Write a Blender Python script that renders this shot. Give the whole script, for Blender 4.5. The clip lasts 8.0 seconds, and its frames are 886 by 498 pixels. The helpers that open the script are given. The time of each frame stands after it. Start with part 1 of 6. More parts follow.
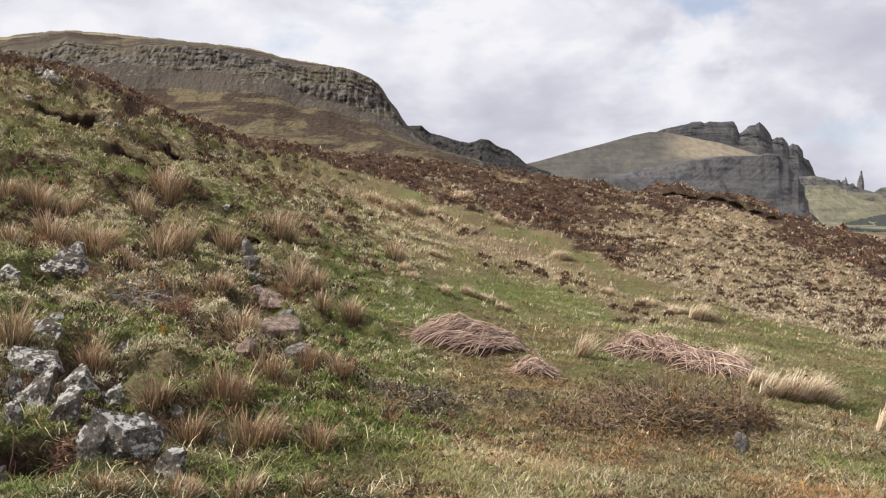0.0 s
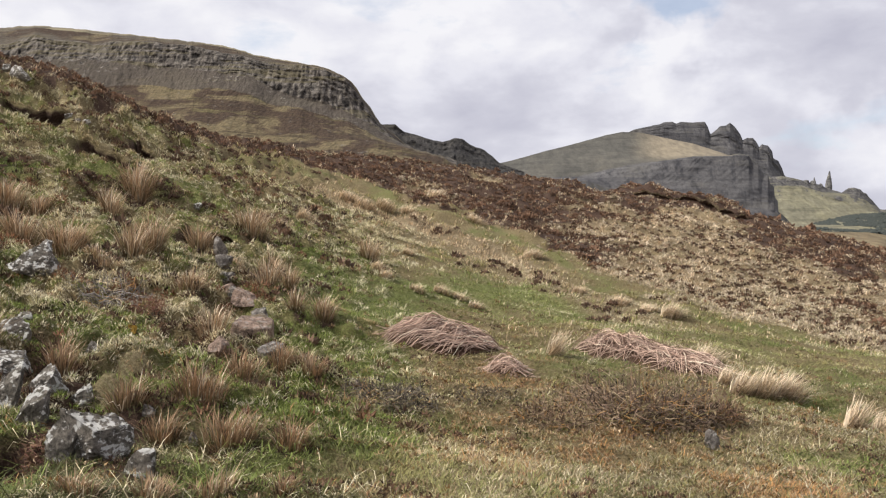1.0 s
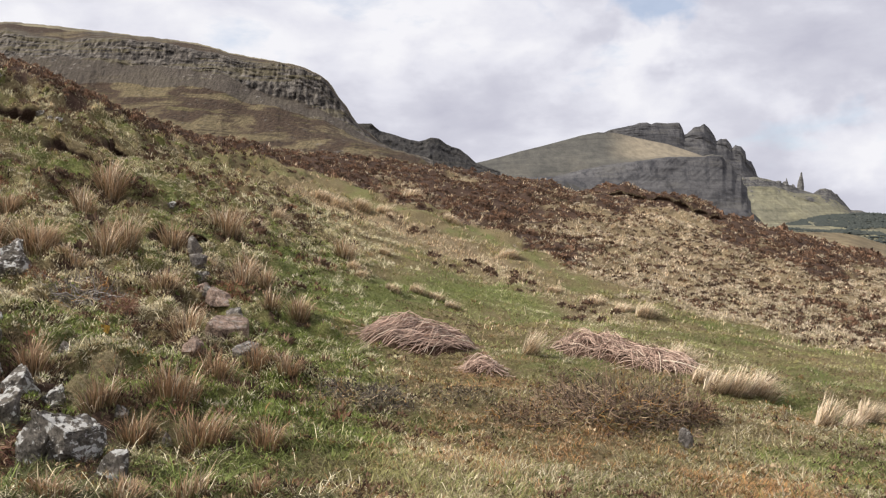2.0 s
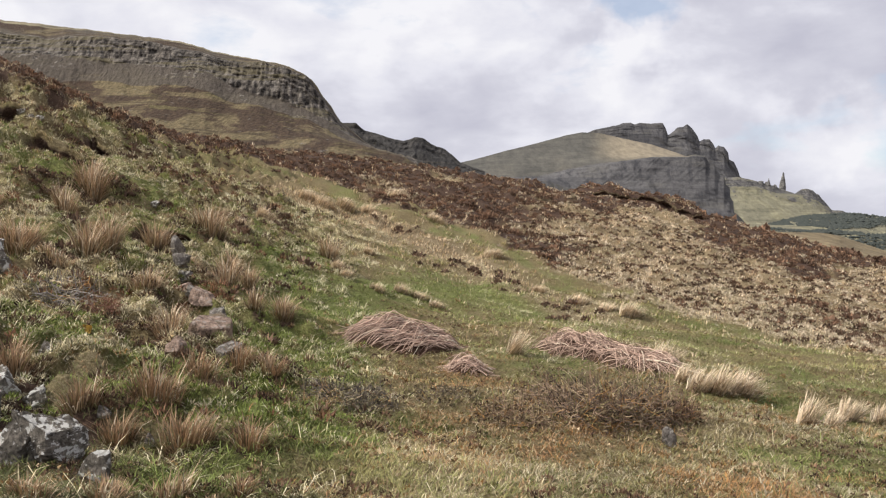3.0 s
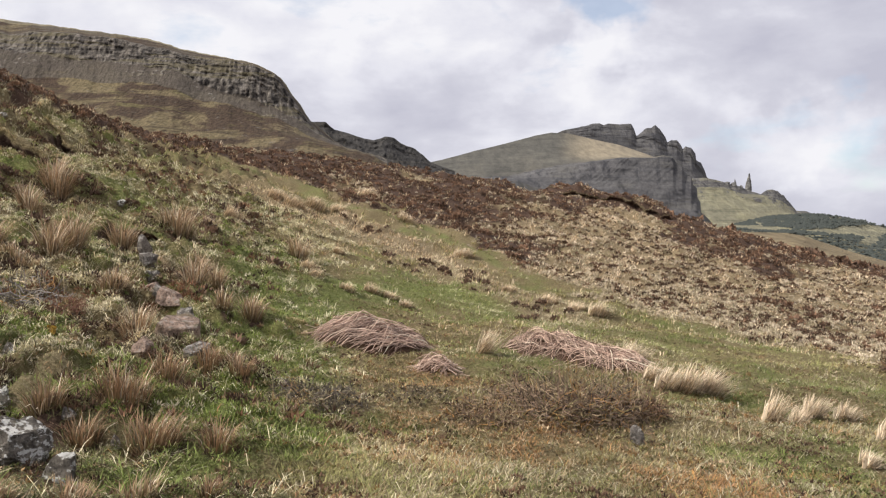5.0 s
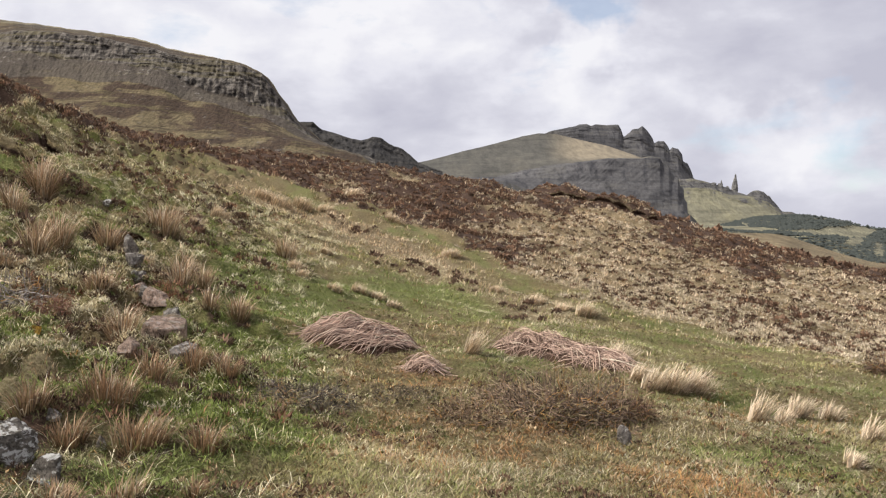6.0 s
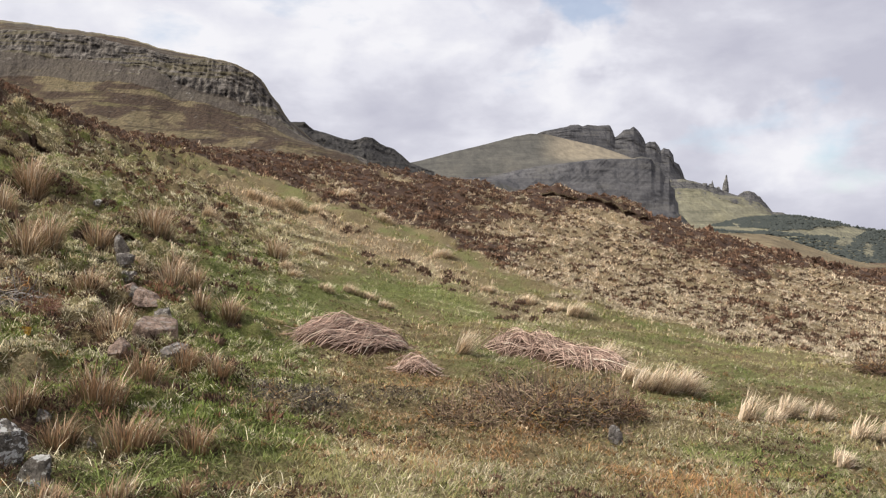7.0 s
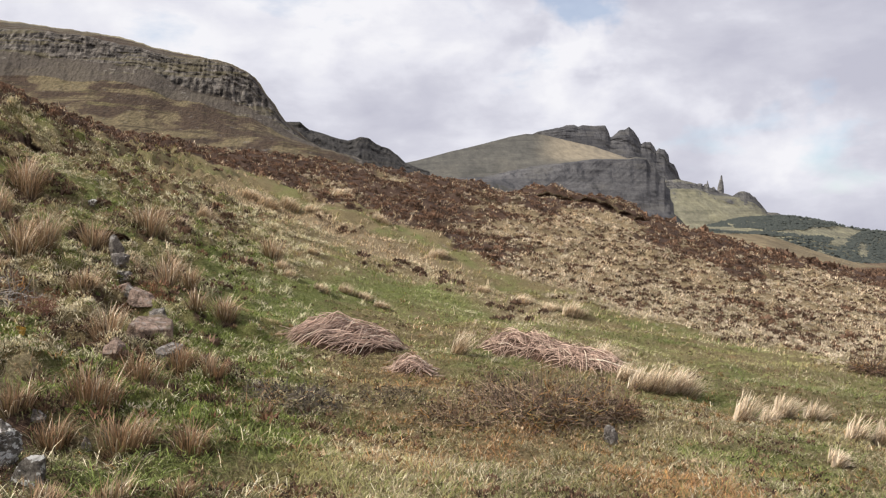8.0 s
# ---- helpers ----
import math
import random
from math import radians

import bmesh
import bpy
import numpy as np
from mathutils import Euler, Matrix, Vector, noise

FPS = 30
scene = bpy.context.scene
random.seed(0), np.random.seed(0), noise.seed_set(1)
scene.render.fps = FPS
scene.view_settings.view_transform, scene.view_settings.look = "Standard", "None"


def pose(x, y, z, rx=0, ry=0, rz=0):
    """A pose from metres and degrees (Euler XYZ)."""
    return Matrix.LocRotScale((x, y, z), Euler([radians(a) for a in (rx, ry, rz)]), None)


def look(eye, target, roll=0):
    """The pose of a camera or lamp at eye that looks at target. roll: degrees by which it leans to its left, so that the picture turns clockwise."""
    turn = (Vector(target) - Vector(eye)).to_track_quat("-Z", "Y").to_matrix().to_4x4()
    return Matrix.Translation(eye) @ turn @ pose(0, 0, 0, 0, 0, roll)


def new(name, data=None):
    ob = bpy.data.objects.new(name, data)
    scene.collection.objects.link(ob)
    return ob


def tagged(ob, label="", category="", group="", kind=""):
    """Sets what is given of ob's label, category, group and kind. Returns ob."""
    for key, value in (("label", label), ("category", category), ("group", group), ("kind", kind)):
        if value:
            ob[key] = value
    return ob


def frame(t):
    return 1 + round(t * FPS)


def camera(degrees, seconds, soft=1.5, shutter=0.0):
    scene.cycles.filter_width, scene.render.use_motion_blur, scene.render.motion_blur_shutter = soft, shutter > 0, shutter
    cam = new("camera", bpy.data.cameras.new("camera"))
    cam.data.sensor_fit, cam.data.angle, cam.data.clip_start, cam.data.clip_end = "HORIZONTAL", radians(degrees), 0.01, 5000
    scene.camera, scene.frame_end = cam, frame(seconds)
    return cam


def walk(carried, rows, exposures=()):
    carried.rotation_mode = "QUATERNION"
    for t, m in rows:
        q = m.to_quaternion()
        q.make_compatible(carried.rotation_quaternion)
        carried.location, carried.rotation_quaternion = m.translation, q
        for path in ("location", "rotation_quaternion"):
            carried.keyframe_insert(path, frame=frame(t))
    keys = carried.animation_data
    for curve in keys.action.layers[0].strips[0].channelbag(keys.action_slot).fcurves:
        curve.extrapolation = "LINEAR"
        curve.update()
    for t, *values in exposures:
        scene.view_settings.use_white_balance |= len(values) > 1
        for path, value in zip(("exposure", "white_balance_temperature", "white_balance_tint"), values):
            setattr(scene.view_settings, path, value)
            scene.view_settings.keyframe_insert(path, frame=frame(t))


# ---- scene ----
cam = camera(54.0, 8.0, soft=1.2)
walk(cam, [
    (0.0, pose(0, 0, 1.6, 89.719, 0.214, 4.766)),
    (0.5, pose(0, 0, 1.6, 89.700, 0.161, 3.817)),
    (1.0, pose(0, 0, 1.6, 89.646, 0.131, 3.029)),
    (1.5, pose(0, 0, 1.6, 89.630, 0.084, 2.183)),
    (3.0, pose(0, 0, 1.6, 89.587, 0.005, 0.433)),
    (3.5, pose(0, 0, 1.6, 89.590, -0.000, -0.000)),
    (4.0, pose(0, 0, 1.6, 89.582, -0.023, -0.568)),
    (4.5, pose(0, 0, 1.6, 89.557, -0.045, -1.078)),
    (6.0, pose(0, 0, 1.6, 89.589, -0.104, -2.356)),
    (6.5, pose(0, 0, 1.6, 89.589, -0.134, -2.669)),
    (7.0, pose(0, 0, 1.6, 89.608, -0.122, -2.901)),
    (7.5, pose(0, 0, 1.6, 89.605, -0.127, -3.045)),
    (8.0, pose(0, 0, 1.6, 89.615, -0.150, -3.194)),
])
EYE = 1.6  # eye height over the turf at the tripod's foot

# ---- light: broken cloud with a veiled sun from the left ----
SUN_EL, SUN_AZ = radians(46), radians(-101)  # azimuth from +Y, towards +X
sun = new("sun", bpy.data.lights.new("sun", "SUN"))
sun.data.energy, sun.data.angle, sun.data.color = 5.0, radians(1.2), (1.0, 0.945, 0.865)
sun.matrix_world = look((0, 0, 0), (-math.sin(SUN_AZ) * math.cos(SUN_EL), -math.cos(SUN_AZ) * math.cos(SUN_EL), -math.sin(SUN_EL)))
scene.view_settings.exposure = 0.0


class Nodes:
    """Short hand for node trees."""

    def __init__(self, tree):
        self.t = tree
        tree.nodes.clear()

    def add(self, kind, ins=None, **props):
        n = self.t.nodes.new(kind)
        for k, v in props.items():
            setattr(n, k, v)
        for k, v in (ins or {}).items():
            if hasattr(v, "is_output") or hasattr(v, "default_value"):
                self.t.links.new(v, n.inputs[k])
            else:
                n.inputs[k].default_value = v
        return n

    def noise(self, vec, scale, detail=5, rough=0.6, dist=0.0):
        return self.add("ShaderNodeTexNoise", {"Vector": vec, "Scale": scale, "Detail": detail, "Roughness": rough, "Distortion": dist}).outputs["Fac"]

    def ramp(self, fac, stops):
        n = self.add("ShaderNodeValToRGB", {"Fac": fac})
        e = n.color_ramp.elements
        while len(e) < len(stops):
            e.new(0.5)
        for el, (p, c) in zip(e, stops):
            el.position, el.color = p, (*c, 1) if isinstance(c, tuple) else (c, c, c, 1)
        return n.outputs["Color"]

    def mix(self, fac, a, b, blend="MIX"):
        n = self.add("ShaderNodeMix", data_type="RGBA", blend_type=blend)
        for i, v in ((0, fac), (6, a), (7, b)):
            if hasattr(v, "is_output"):
                self.t.links.new(v, n.inputs[i])
            else:
                n.inputs[i].default_value = (*v, 1) if isinstance(v, tuple) else v
        return n.outputs[2]

    def math(self, op, a, b=0.0, clamp=False):
        n = self.add("ShaderNodeMath", operation=op, use_clamp=clamp)
        for i, v in ((0, a), (1, b)):
            if hasattr(v, "is_output"):
                self.t.links.new(v, n.inputs[i])
            else:
                n.inputs[i].default_value = v
        return n.outputs[0]


world = bpy.data.worlds.new("sky")
scene.world = world
world.use_nodes = True
W = Nodes(world.node_tree)
sky = W.add("ShaderNodeTexSky", sky_type="NISHITA", sun_disc=False, sun_elevation=SUN_EL, sun_rotation=SUN_AZ, altitude=200.0)
way = W.add("ShaderNodeTexCoord").outputs["Generated"]
flat = W.add("ShaderNodeMapping", {"Vector": way, "Scale": (1.0, 1.0, 2.0), "Location": (0.37, 0.10, 0.22)}).outputs["Vector"]
big = W.noise(flat, 3.0, 4, 0.5, 0.0)
fine = W.noise(flat, 8.0, 8, 0.52, 0.15)
both = W.math("ADD", W.math("MULTIPLY", big, 0.5), W.math("MULTIPLY", fine, 0.58))
drift = W.add("ShaderNodeTexNoise", {"Vector": way, "Scale": 7.0, "Detail": 5, "Roughness": 0.6}).outputs["Color"]
ragged = W.add("ShaderNodeVectorMath", {0: way, 1: W.add("ShaderNodeVectorMath", {0: W.add("ShaderNodeVectorMath", {0: drift, 1: (0.5, 0.5, 0.5)}, operation="SUBTRACT").outputs[0], "Scale": 0.2}, operation="SCALE").outputs[0]}, operation="ADD").outputs[0]


def puff(u, v, wide):
    """A ragged cloud bank around a bearing and rise: 1 in its middle, 0 past its width."""
    off = W.add("ShaderNodeVectorMath", {0: ragged, 1: Vector((u, 1.0, v)).normalized()[:]}, operation="SUBTRACT").outputs[0]
    far = W.add("ShaderNodeVectorMath", {0: W.add("ShaderNodeVectorMath", {0: off, 1: (1.0, 1.0, 1.7)}, operation="MULTIPLY").outputs[0]}, operation="LENGTH").outputs["Value"]
    return W.add("ShaderNodeMapRange", {"Value": far, "From Min": wide, "From Max": 0.0}, interpolation_type="SMOOTHSTEP").outputs[0]


for u, v, wide, gain in ((-0.31, 0.26, 0.20, 0.07), (-0.05, 0.27, 0.11, 0.08), (0.21, 0.195, 0.07, 0.13), (0.19, 0.16, 0.08, 0.07), (0.46, 0.14, 0.10, 0.11), (0.13, 0.225, 0.10, -0.07), (0.38, 0.205, 0.17, -0.05), (-0.06, 0.185, 0.12, -0.05), (0.06, 0.15, 0.1, -0.03), (0.40, 0.10, 0.09, 0.05)):
    both = W.math("ADD", both, W.math("MULTIPLY", puff(u, v, wide), gain))
sunward = W.add("ShaderNodeVectorMath", {0: way, 1: (math.sin(SUN_AZ) * math.cos(SUN_EL), math.cos(SUN_AZ) * math.cos(SUN_EL), math.sin(SUN_EL))}, operation="DOT_PRODUCT").outputs["Value"]
both = W.math("ADD", both, W.math("MULTIPLY", sunward, 0.15))  # clouds towards the sun are brighter
cloud = W.ramp(both, [(0.39, (0.55, 0.55, 0.645)), (0.50, (0.66, 0.66, 0.745)), (0.57, (0.785, 0.785, 0.86)), (0.66, (0.915, 0.91, 0.95))])
gap = W.noise(W.add("ShaderNodeMapping", {"Vector": way, "Scale": (1.0, 1.0, 2.4), "Location": (1.9, 0.3, 0.7)}).outputs["Vector"], 4.4, 6, 0.55, 0.1)
for u, v, wide, depth in ((0.08, 0.262, 0.11, 0.22), (0.225, 0.262, 0.09, 0.22), (0.50, 0.07, 0.14, 0.15), (0.53, 0.18, 0.06, 0.09), (0.26, 0.19, 0.2, -0.06)):
    gap = W.math("SUBTRACT", gap, W.math("MULTIPLY", puff(u, v, wide), depth))
veil = W.ramp(gap, [(0.28, 0.45), (0.40, 1.0)])
blue = W.mix(1.0, sky.outputs["Color"], (0.15, 0.15, 0.15), "MULTIPLY")
W.add("ShaderNodeOutputWorld", {"Surface": W.add("ShaderNodeBackground", {"Color": W.mix(veil, blue, cloud), "Strength": 1.0}).outputs[0]})


# ---- materials ----
def material(name, rough=0.9, spec=0.25):
    m = bpy.data.materials.new(name)
    m.use_nodes = True
    n = Nodes(m.node_tree)
    b = n.add("ShaderNodeBsdfPrincipled", {"Roughness": rough, "Specular IOR Level": spec})
    n.add("ShaderNodeOutputMaterial", {"Surface": b.outputs[0]})
    return m, n, b


def place(n):
    return n.add("ShaderNodeNewGeometry").outputs["Position"]


def relief(n, b, height, strength, distance):
    n.t.links.new(n.add("ShaderNodeBump", {"Height": height, "Strength": strength, "Distance": distance}).outputs[0], b.inputs["Normal"])


def attribute(n, name):
    return n.add("ShaderNodeAttribute", attribute_name=name)


def turf_material():
    """Rough hill pasture: the zone attribute gives moss green (R), straw (G) and peat or heather litter (B)."""
    m, n, b = material("turf", 0.95, 0.15)
    p = place(n)
    zone = n.add("ShaderNodeSeparateColor", {"Color": attribute(n, "zone").outputs["Color"]})
    fine, mid = n.noise(p, 26, 7, 0.78), n.noise(p, 2.3, 5, 0.65, 0.3)
    green = n.ramp(fine, [(0.3, (0.05, 0.054, 0.022)), (0.5, (0.155, 0.172, 0.055)), (0.7, (0.34, 0.335, 0.145))])
    straw = n.ramp(fine, [(0.3, (0.085, 0.06, 0.036)), (0.5, (0.25, 0.19, 0.11)), (0.7, (0.50, 0.41, 0.27))])
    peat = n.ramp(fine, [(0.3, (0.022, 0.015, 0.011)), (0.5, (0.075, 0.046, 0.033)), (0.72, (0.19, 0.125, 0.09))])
    base = n.ramp(fine, [(0.3, (0.05, 0.04, 0.024)), (0.5, (0.20, 0.155, 0.08)), (0.7, (0.43, 0.35, 0.20))])
    wob = n.math("SUBTRACT", mid, 0.5)

    def share(channel):
        return n.math("MULTIPLY", n.math("SUBTRACT", n.math("ADD", channel, n.math("MULTIPLY", wob, 1.1)), 0.25), 2.0, True)

    c = n.mix(share(zone.outputs[0]), base, green)
    c = n.mix(share(zone.outputs[1]), c, straw)
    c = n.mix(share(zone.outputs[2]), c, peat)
    n.t.links.new(c, b.inputs["Base Color"])
    relief(n, b, n.math("ADD", fine, n.math("MULTIPLY", mid, 1.5)), 1.0, 0.07)
    return m


def hill_material(name, grass, scrub, rock, scale, strata, dark=0.5, broken=1.0):
    """A far hillside: the bare attribute tells rock (1) from pasture (0); strata is the thickness of the lava beds."""
    m, n, b = material(name, 0.95, 0.1)
    p = place(n)
    bare = attribute(n, "bare").outputs["Fac"]
    run = n.add("ShaderNodeMapping", {"Vector": p, "Scale": (1.0, 0.1, 1.0)}).outputs["Vector"]  # patches run down the slope
    mid, fine = n.noise(run, scale, 7, 0.65, 0.4), n.noise(run, scale * 6, 6, 0.7)
    g = n.mix(n.ramp(mid, [(0.40, 0.0), (0.52, 1.0)]), grass, scrub)
    terrace = n.noise(n.add("ShaderNodeMapping", {"Vector": p, "Scale": (0.06 / strata, 0.04 / strata, 0.9 / strata)}).outputs["Vector"], 1.0, 5, 0.6, 0.6)
    g = n.mix(n.math("MULTIPLY", n.ramp(terrace, [(0.40, 1.0), (0.47, 0.0)]), 0.6), g, tuple(0.62 * q for q in scrub))  # dark terrace edges
    g = n.mix(n.math("MULTIPLY", n.ramp(terrace, [(0.58, 0.0), (0.64, 1.0)]), 0.5), g, tuple(1.25 * q for q in grass))
    # tan that puts the sunlit streak on the crest into the colour
    g = n.mix(attribute(n, "dry").outputs["Fac"], g, (0.255, 0.218, 0.165))
    g = n.mix(n.ramp(fine, [(0.3, 0.0), (0.75, 1.0)]), n.mix(1.0, g, (0.62, 0.62, 0.62), "MULTIPLY"), n.mix(1.0, g, (1.3, 1.28, 1.2), "MULTIPLY"))
    beds = n.add("ShaderNodeMapping", {"Vector": p, "Scale": (0.07 / strata, 0.04 / strata, 1.0 / strata)}).outputs["Vector"]
    bands = n.noise(beds, 1.0, 6, 0.65, 0.5)
    joints = n.noise(n.add("ShaderNodeMapping", {"Vector": p, "Scale": (1.0 / strata, 0.3 / strata, 0.22 / strata)}).outputs["Vector"], 0.9, 5, 0.65, 0.2)
    r = n.mix(n.ramp(bands, [(0.34, 0.0), (0.62, 1.0)]), n.mix(1.0, rock, (dark, dark, dark), "MULTIPLY"), n.mix(1.0, rock, (2.05 - dark, 2.02 - dark, 1.98 - dark), "MULTIPLY"))
    r = n.mix(n.ramp(joints, [(0.36, 1.0), (0.5, 0.0)]), r, n.mix(1.0, rock, (0.8 * dark, 0.8 * dark, 0.84 * dark), "MULTIPLY"))
    blocks = n.noise(n.add("ShaderNodeMapping", {"Vector": p, "Scale": (1.0 / strata, 0.25 / strata, 1.0 / strata)}).outputs["Vector"], 2.4, 5, 0.75, 0.3)
    r = n.mix(n.ramp(blocks, [(0.36, 0.0), (0.62, 1.0)]), n.mix(1.0, r, (1 - 0.45 * broken, 1 - 0.45 * broken, 1 - 0.43 * broken), "MULTIPLY"), n.mix(1.0, r, (1 + 0.5 * broken, 1 + 0.48 * broken, 1 + 0.44 * broken), "MULTIPLY"))  # broken blocks
    ledge = n.math("MULTIPLY", n.ramp(bands, [(0.5, 0.0), (0.56, 1.0)]), n.ramp(mid, [(0.46, 0.0), (0.56, 1.0)]))
    r = n.mix(n.math("MULTIPLY", ledge, 0.45), r, grass)
    cut = n.math("ADD", n.math("ADD", bare, n.math("MULTIPLY", n.math("SUBTRACT", fine, 0.5), 1.3)), n.math("MULTIPLY", n.math("SUBTRACT", mid, 0.5), 1.9))
    n.t.links.new(n.mix(n.ramp(cut, [(0.46, 0.0), (0.54, 1.0)]), g, r), b.inputs["Base Color"])
    relief(n, b, n.math("ADD", bands, n.math("ADD", n.math("MULTIPLY", blocks, 1.2), n.math("ADD", joints, n.math("MULTIPLY", fine, 1.5)))), 0.9 * broken, strata * 0.3)
    return m


def scarp_material():
    """The plateau's face: jointed lava cliffs over ledges, and talus in patches of heather, green turf and bleached grass."""
    m, n, b = material("plateau_scarp", 0.95, 0.1)
    p = place(n)

    def stretched(sx, sy, sz, detail=5, rough=0.6, dist=0.3):
        return n.noise(n.add("ShaderNodeMapping", {"Vector": p, "Scale": (sx, sy, sz)}).outputs["Vector"], 1.0, detail, rough, dist)

    bare = attribute(n, "bare").outputs["Fac"]
    joints, blocks, beds, patch = stretched(0.40, 0.1, 0.075), stretched(0.24, 0.06, 0.36, 6, 0.72), stretched(0.012, 0.008, 0.17, 4, 0.55), stretched(0.028, 0.012, 0.06, 5, 0.62, 0.6)
    fine, lawn = stretched(0.7, 0.12, 0.7, 6, 0.75), stretched(0.022, 0.012, 0.085, 5, 0.6, 0.8)
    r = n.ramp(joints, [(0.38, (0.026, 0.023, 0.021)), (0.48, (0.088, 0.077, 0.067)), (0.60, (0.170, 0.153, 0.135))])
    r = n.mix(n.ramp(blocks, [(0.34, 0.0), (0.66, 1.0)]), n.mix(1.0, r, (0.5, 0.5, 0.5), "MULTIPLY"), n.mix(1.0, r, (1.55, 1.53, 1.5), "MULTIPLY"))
    r = n.mix(n.math("MULTIPLY", n.ramp(fine, [(0.55, 0.0), (0.63, 0.8)]), n.ramp(patch, [(0.5, 0.0), (0.6, 1.0)])), r, (0.25, 0.235, 0.215))  # pale weathered faces
    r = n.mix(n.ramp(beds, [(0.53, 0.0), (0.56, 0.55), (0.60, 0.55), (0.63, 0.0)]), r, (0.135, 0.115, 0.066))  # grass on the ledges
    r = n.mix(n.ramp(beds, [(0.40, 0.0), (0.43, 0.6), (0.46, 0.0)]), r, (0.035, 0.031, 0.028))  # thin near-black bands along the beds
    g = n.mix(n.ramp(patch, [(0.43, 0.0), (0.50, 1.0)]), (0.155, 0.125, 0.074), (0.066, 0.046, 0.033))
    g = n.mix(n.ramp(lawn, [(0.54, 0.0), (0.62, 0.7)]), g, (0.145, 0.128, 0.062))
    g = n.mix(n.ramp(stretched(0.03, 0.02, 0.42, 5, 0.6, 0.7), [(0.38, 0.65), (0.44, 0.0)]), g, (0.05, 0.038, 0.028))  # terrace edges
    g = n.mix(n.ramp(fine, [(0.32, 0.0), (0.7, 1.0)]), n.mix(1.0, g, (0.45, 0.45, 0.46), "MULTIPLY"), n.mix(1.0, g, (1.5, 1.47, 1.4), "MULTIPLY"))
    g = n.mix(n.math("MULTIPLY", n.ramp(blocks, [(0.60, 0.0), (0.66, 0.7)]), n.ramp(lawn, [(0.44, 1.0), (0.5, 0.0)])), g, (0.20, 0.185, 0.165))  # outcrops
    # crest rim tinted paler, as if sunlit
    g = n.mix(n.math("MULTIPLY", attribute(n, "dry").outputs["Fac"], 0.85), g, (0.30, 0.265, 0.175))
    scree = n.mix(n.ramp(fine, [(0.35, 0.0), (0.68, 1.0)]), (0.062, 0.053, 0.044), (0.130, 0.110, 0.091))
    g = n.mix(n.ramp(n.math("ADD", bare, n.math("MULTIPLY", n.math("SUBTRACT", lawn, 0.5), 0.5)), [(0.22, 0.0), (0.30, 0.9)]), g, scree)
    cut = n.math("ADD", n.math("ADD", bare, n.math("MULTIPLY", n.math("SUBTRACT", blocks, 0.5), 1.3)), n.math("MULTIPLY", n.math("SUBTRACT", patch, 0.5), 1.5))
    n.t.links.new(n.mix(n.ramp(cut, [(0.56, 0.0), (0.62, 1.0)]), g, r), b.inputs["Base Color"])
    relief(n, b, n.math("ADD", n.math("MULTIPLY", joints, 1.6), n.math("ADD", blocks, n.math("MULTIPLY", fine, 0.6))), 0.9, 1.4)
    return m


# ---- numeric helpers ----
def lattice(ix, iy, seed):
    h = (ix.astype(np.int64) * 374761393 + iy.astype(np.int64) * 668265263 + seed * 974634777) & 0x7FFFFFFF
    h = ((h ^ (h >> 13)) * 1274126177) & 0x7FFFFFFF
    return ((h ^ (h >> 16)) & 0xFFFF) / 65535.0


def vnoise(x, y, seed=0):
    """Smooth noise between -1 and 1, one bump per unit."""
    x, y = np.asarray(x, float), np.asarray(y, float)
    ix, iy = np.floor(x), np.floor(y)
    fx, fy = x - ix, y - iy
    fx, fy = fx * fx * (3 - 2 * fx), fy * fy * (3 - 2 * fy)
    a, b_ = lattice(ix, iy, seed), lattice(ix + 1, iy, seed)
    c, d = lattice(ix, iy + 1, seed), lattice(ix + 1, iy + 1, seed)
    return 2 * ((a * (1 - fx) + b_ * fx) * (1 - fy) + (c * (1 - fx) + d * fx) * fy) - 1


def fbm(x, y, seed=0, octaves=4):
    return sum(vnoise(x * 2.03 ** k + 7.3 * k, y * 2.03 ** k - 3.1 * k, seed + k) * 0.5 ** k for k in range(octaves))


def smooth(a, b_, x):
    t = np.clip((x - a) / (b_ - a), 0, 1)
    return t * t * (3 - 2 * t)


def grid_faces(rows, cols):
    i = np.arange((rows - 1) * cols).reshape(rows - 1, cols)[:, :-1].ravel()
    return np.stack([i, i + 1, i + cols + 1, i + cols], 1)


def mesh_of(name, verts, faces, mat=None, soft=True):
    """A mesh from arrays; faces is one array of triangles or quads."""
    me = bpy.data.meshes.new(name)
    faces = np.asarray(faces, np.int32)
    n, k = faces.shape
    me.vertices.add(len(verts))
    me.vertices.foreach_set("co", np.asarray(verts, np.float32).ravel())
    me.loops.add(n * k)
    me.loops.foreach_set("vertex_index", faces.ravel())
    me.polygons.add(n)
    me.polygons.foreach_set("loop_start", np.arange(0, n * k, k, dtype=np.int32))
    me.polygons.foreach_set("loop_total", np.full(n, k, np.int32))
    me.polygons.foreach_set("use_smooth", np.full(n, soft))
    me.update(calc_edges=True)
    if mat:
        me.materials.append(mat)
    return me


def paint(me, name, values):
    """A point attribute: one number or three a vertex."""
    values = np.asarray(values, np.float32)
    if values.ndim == 1:
        me.attributes.new(name, "FLOAT", "POINT").data.foreach_set("value", values)
    else:
        rgba = np.concatenate([values, np.ones((len(values), 1), np.float32)], 1)
        me.attributes.new(name, "FLOAT_COLOR", "POINT").data.foreach_set("color", rgba.ravel())


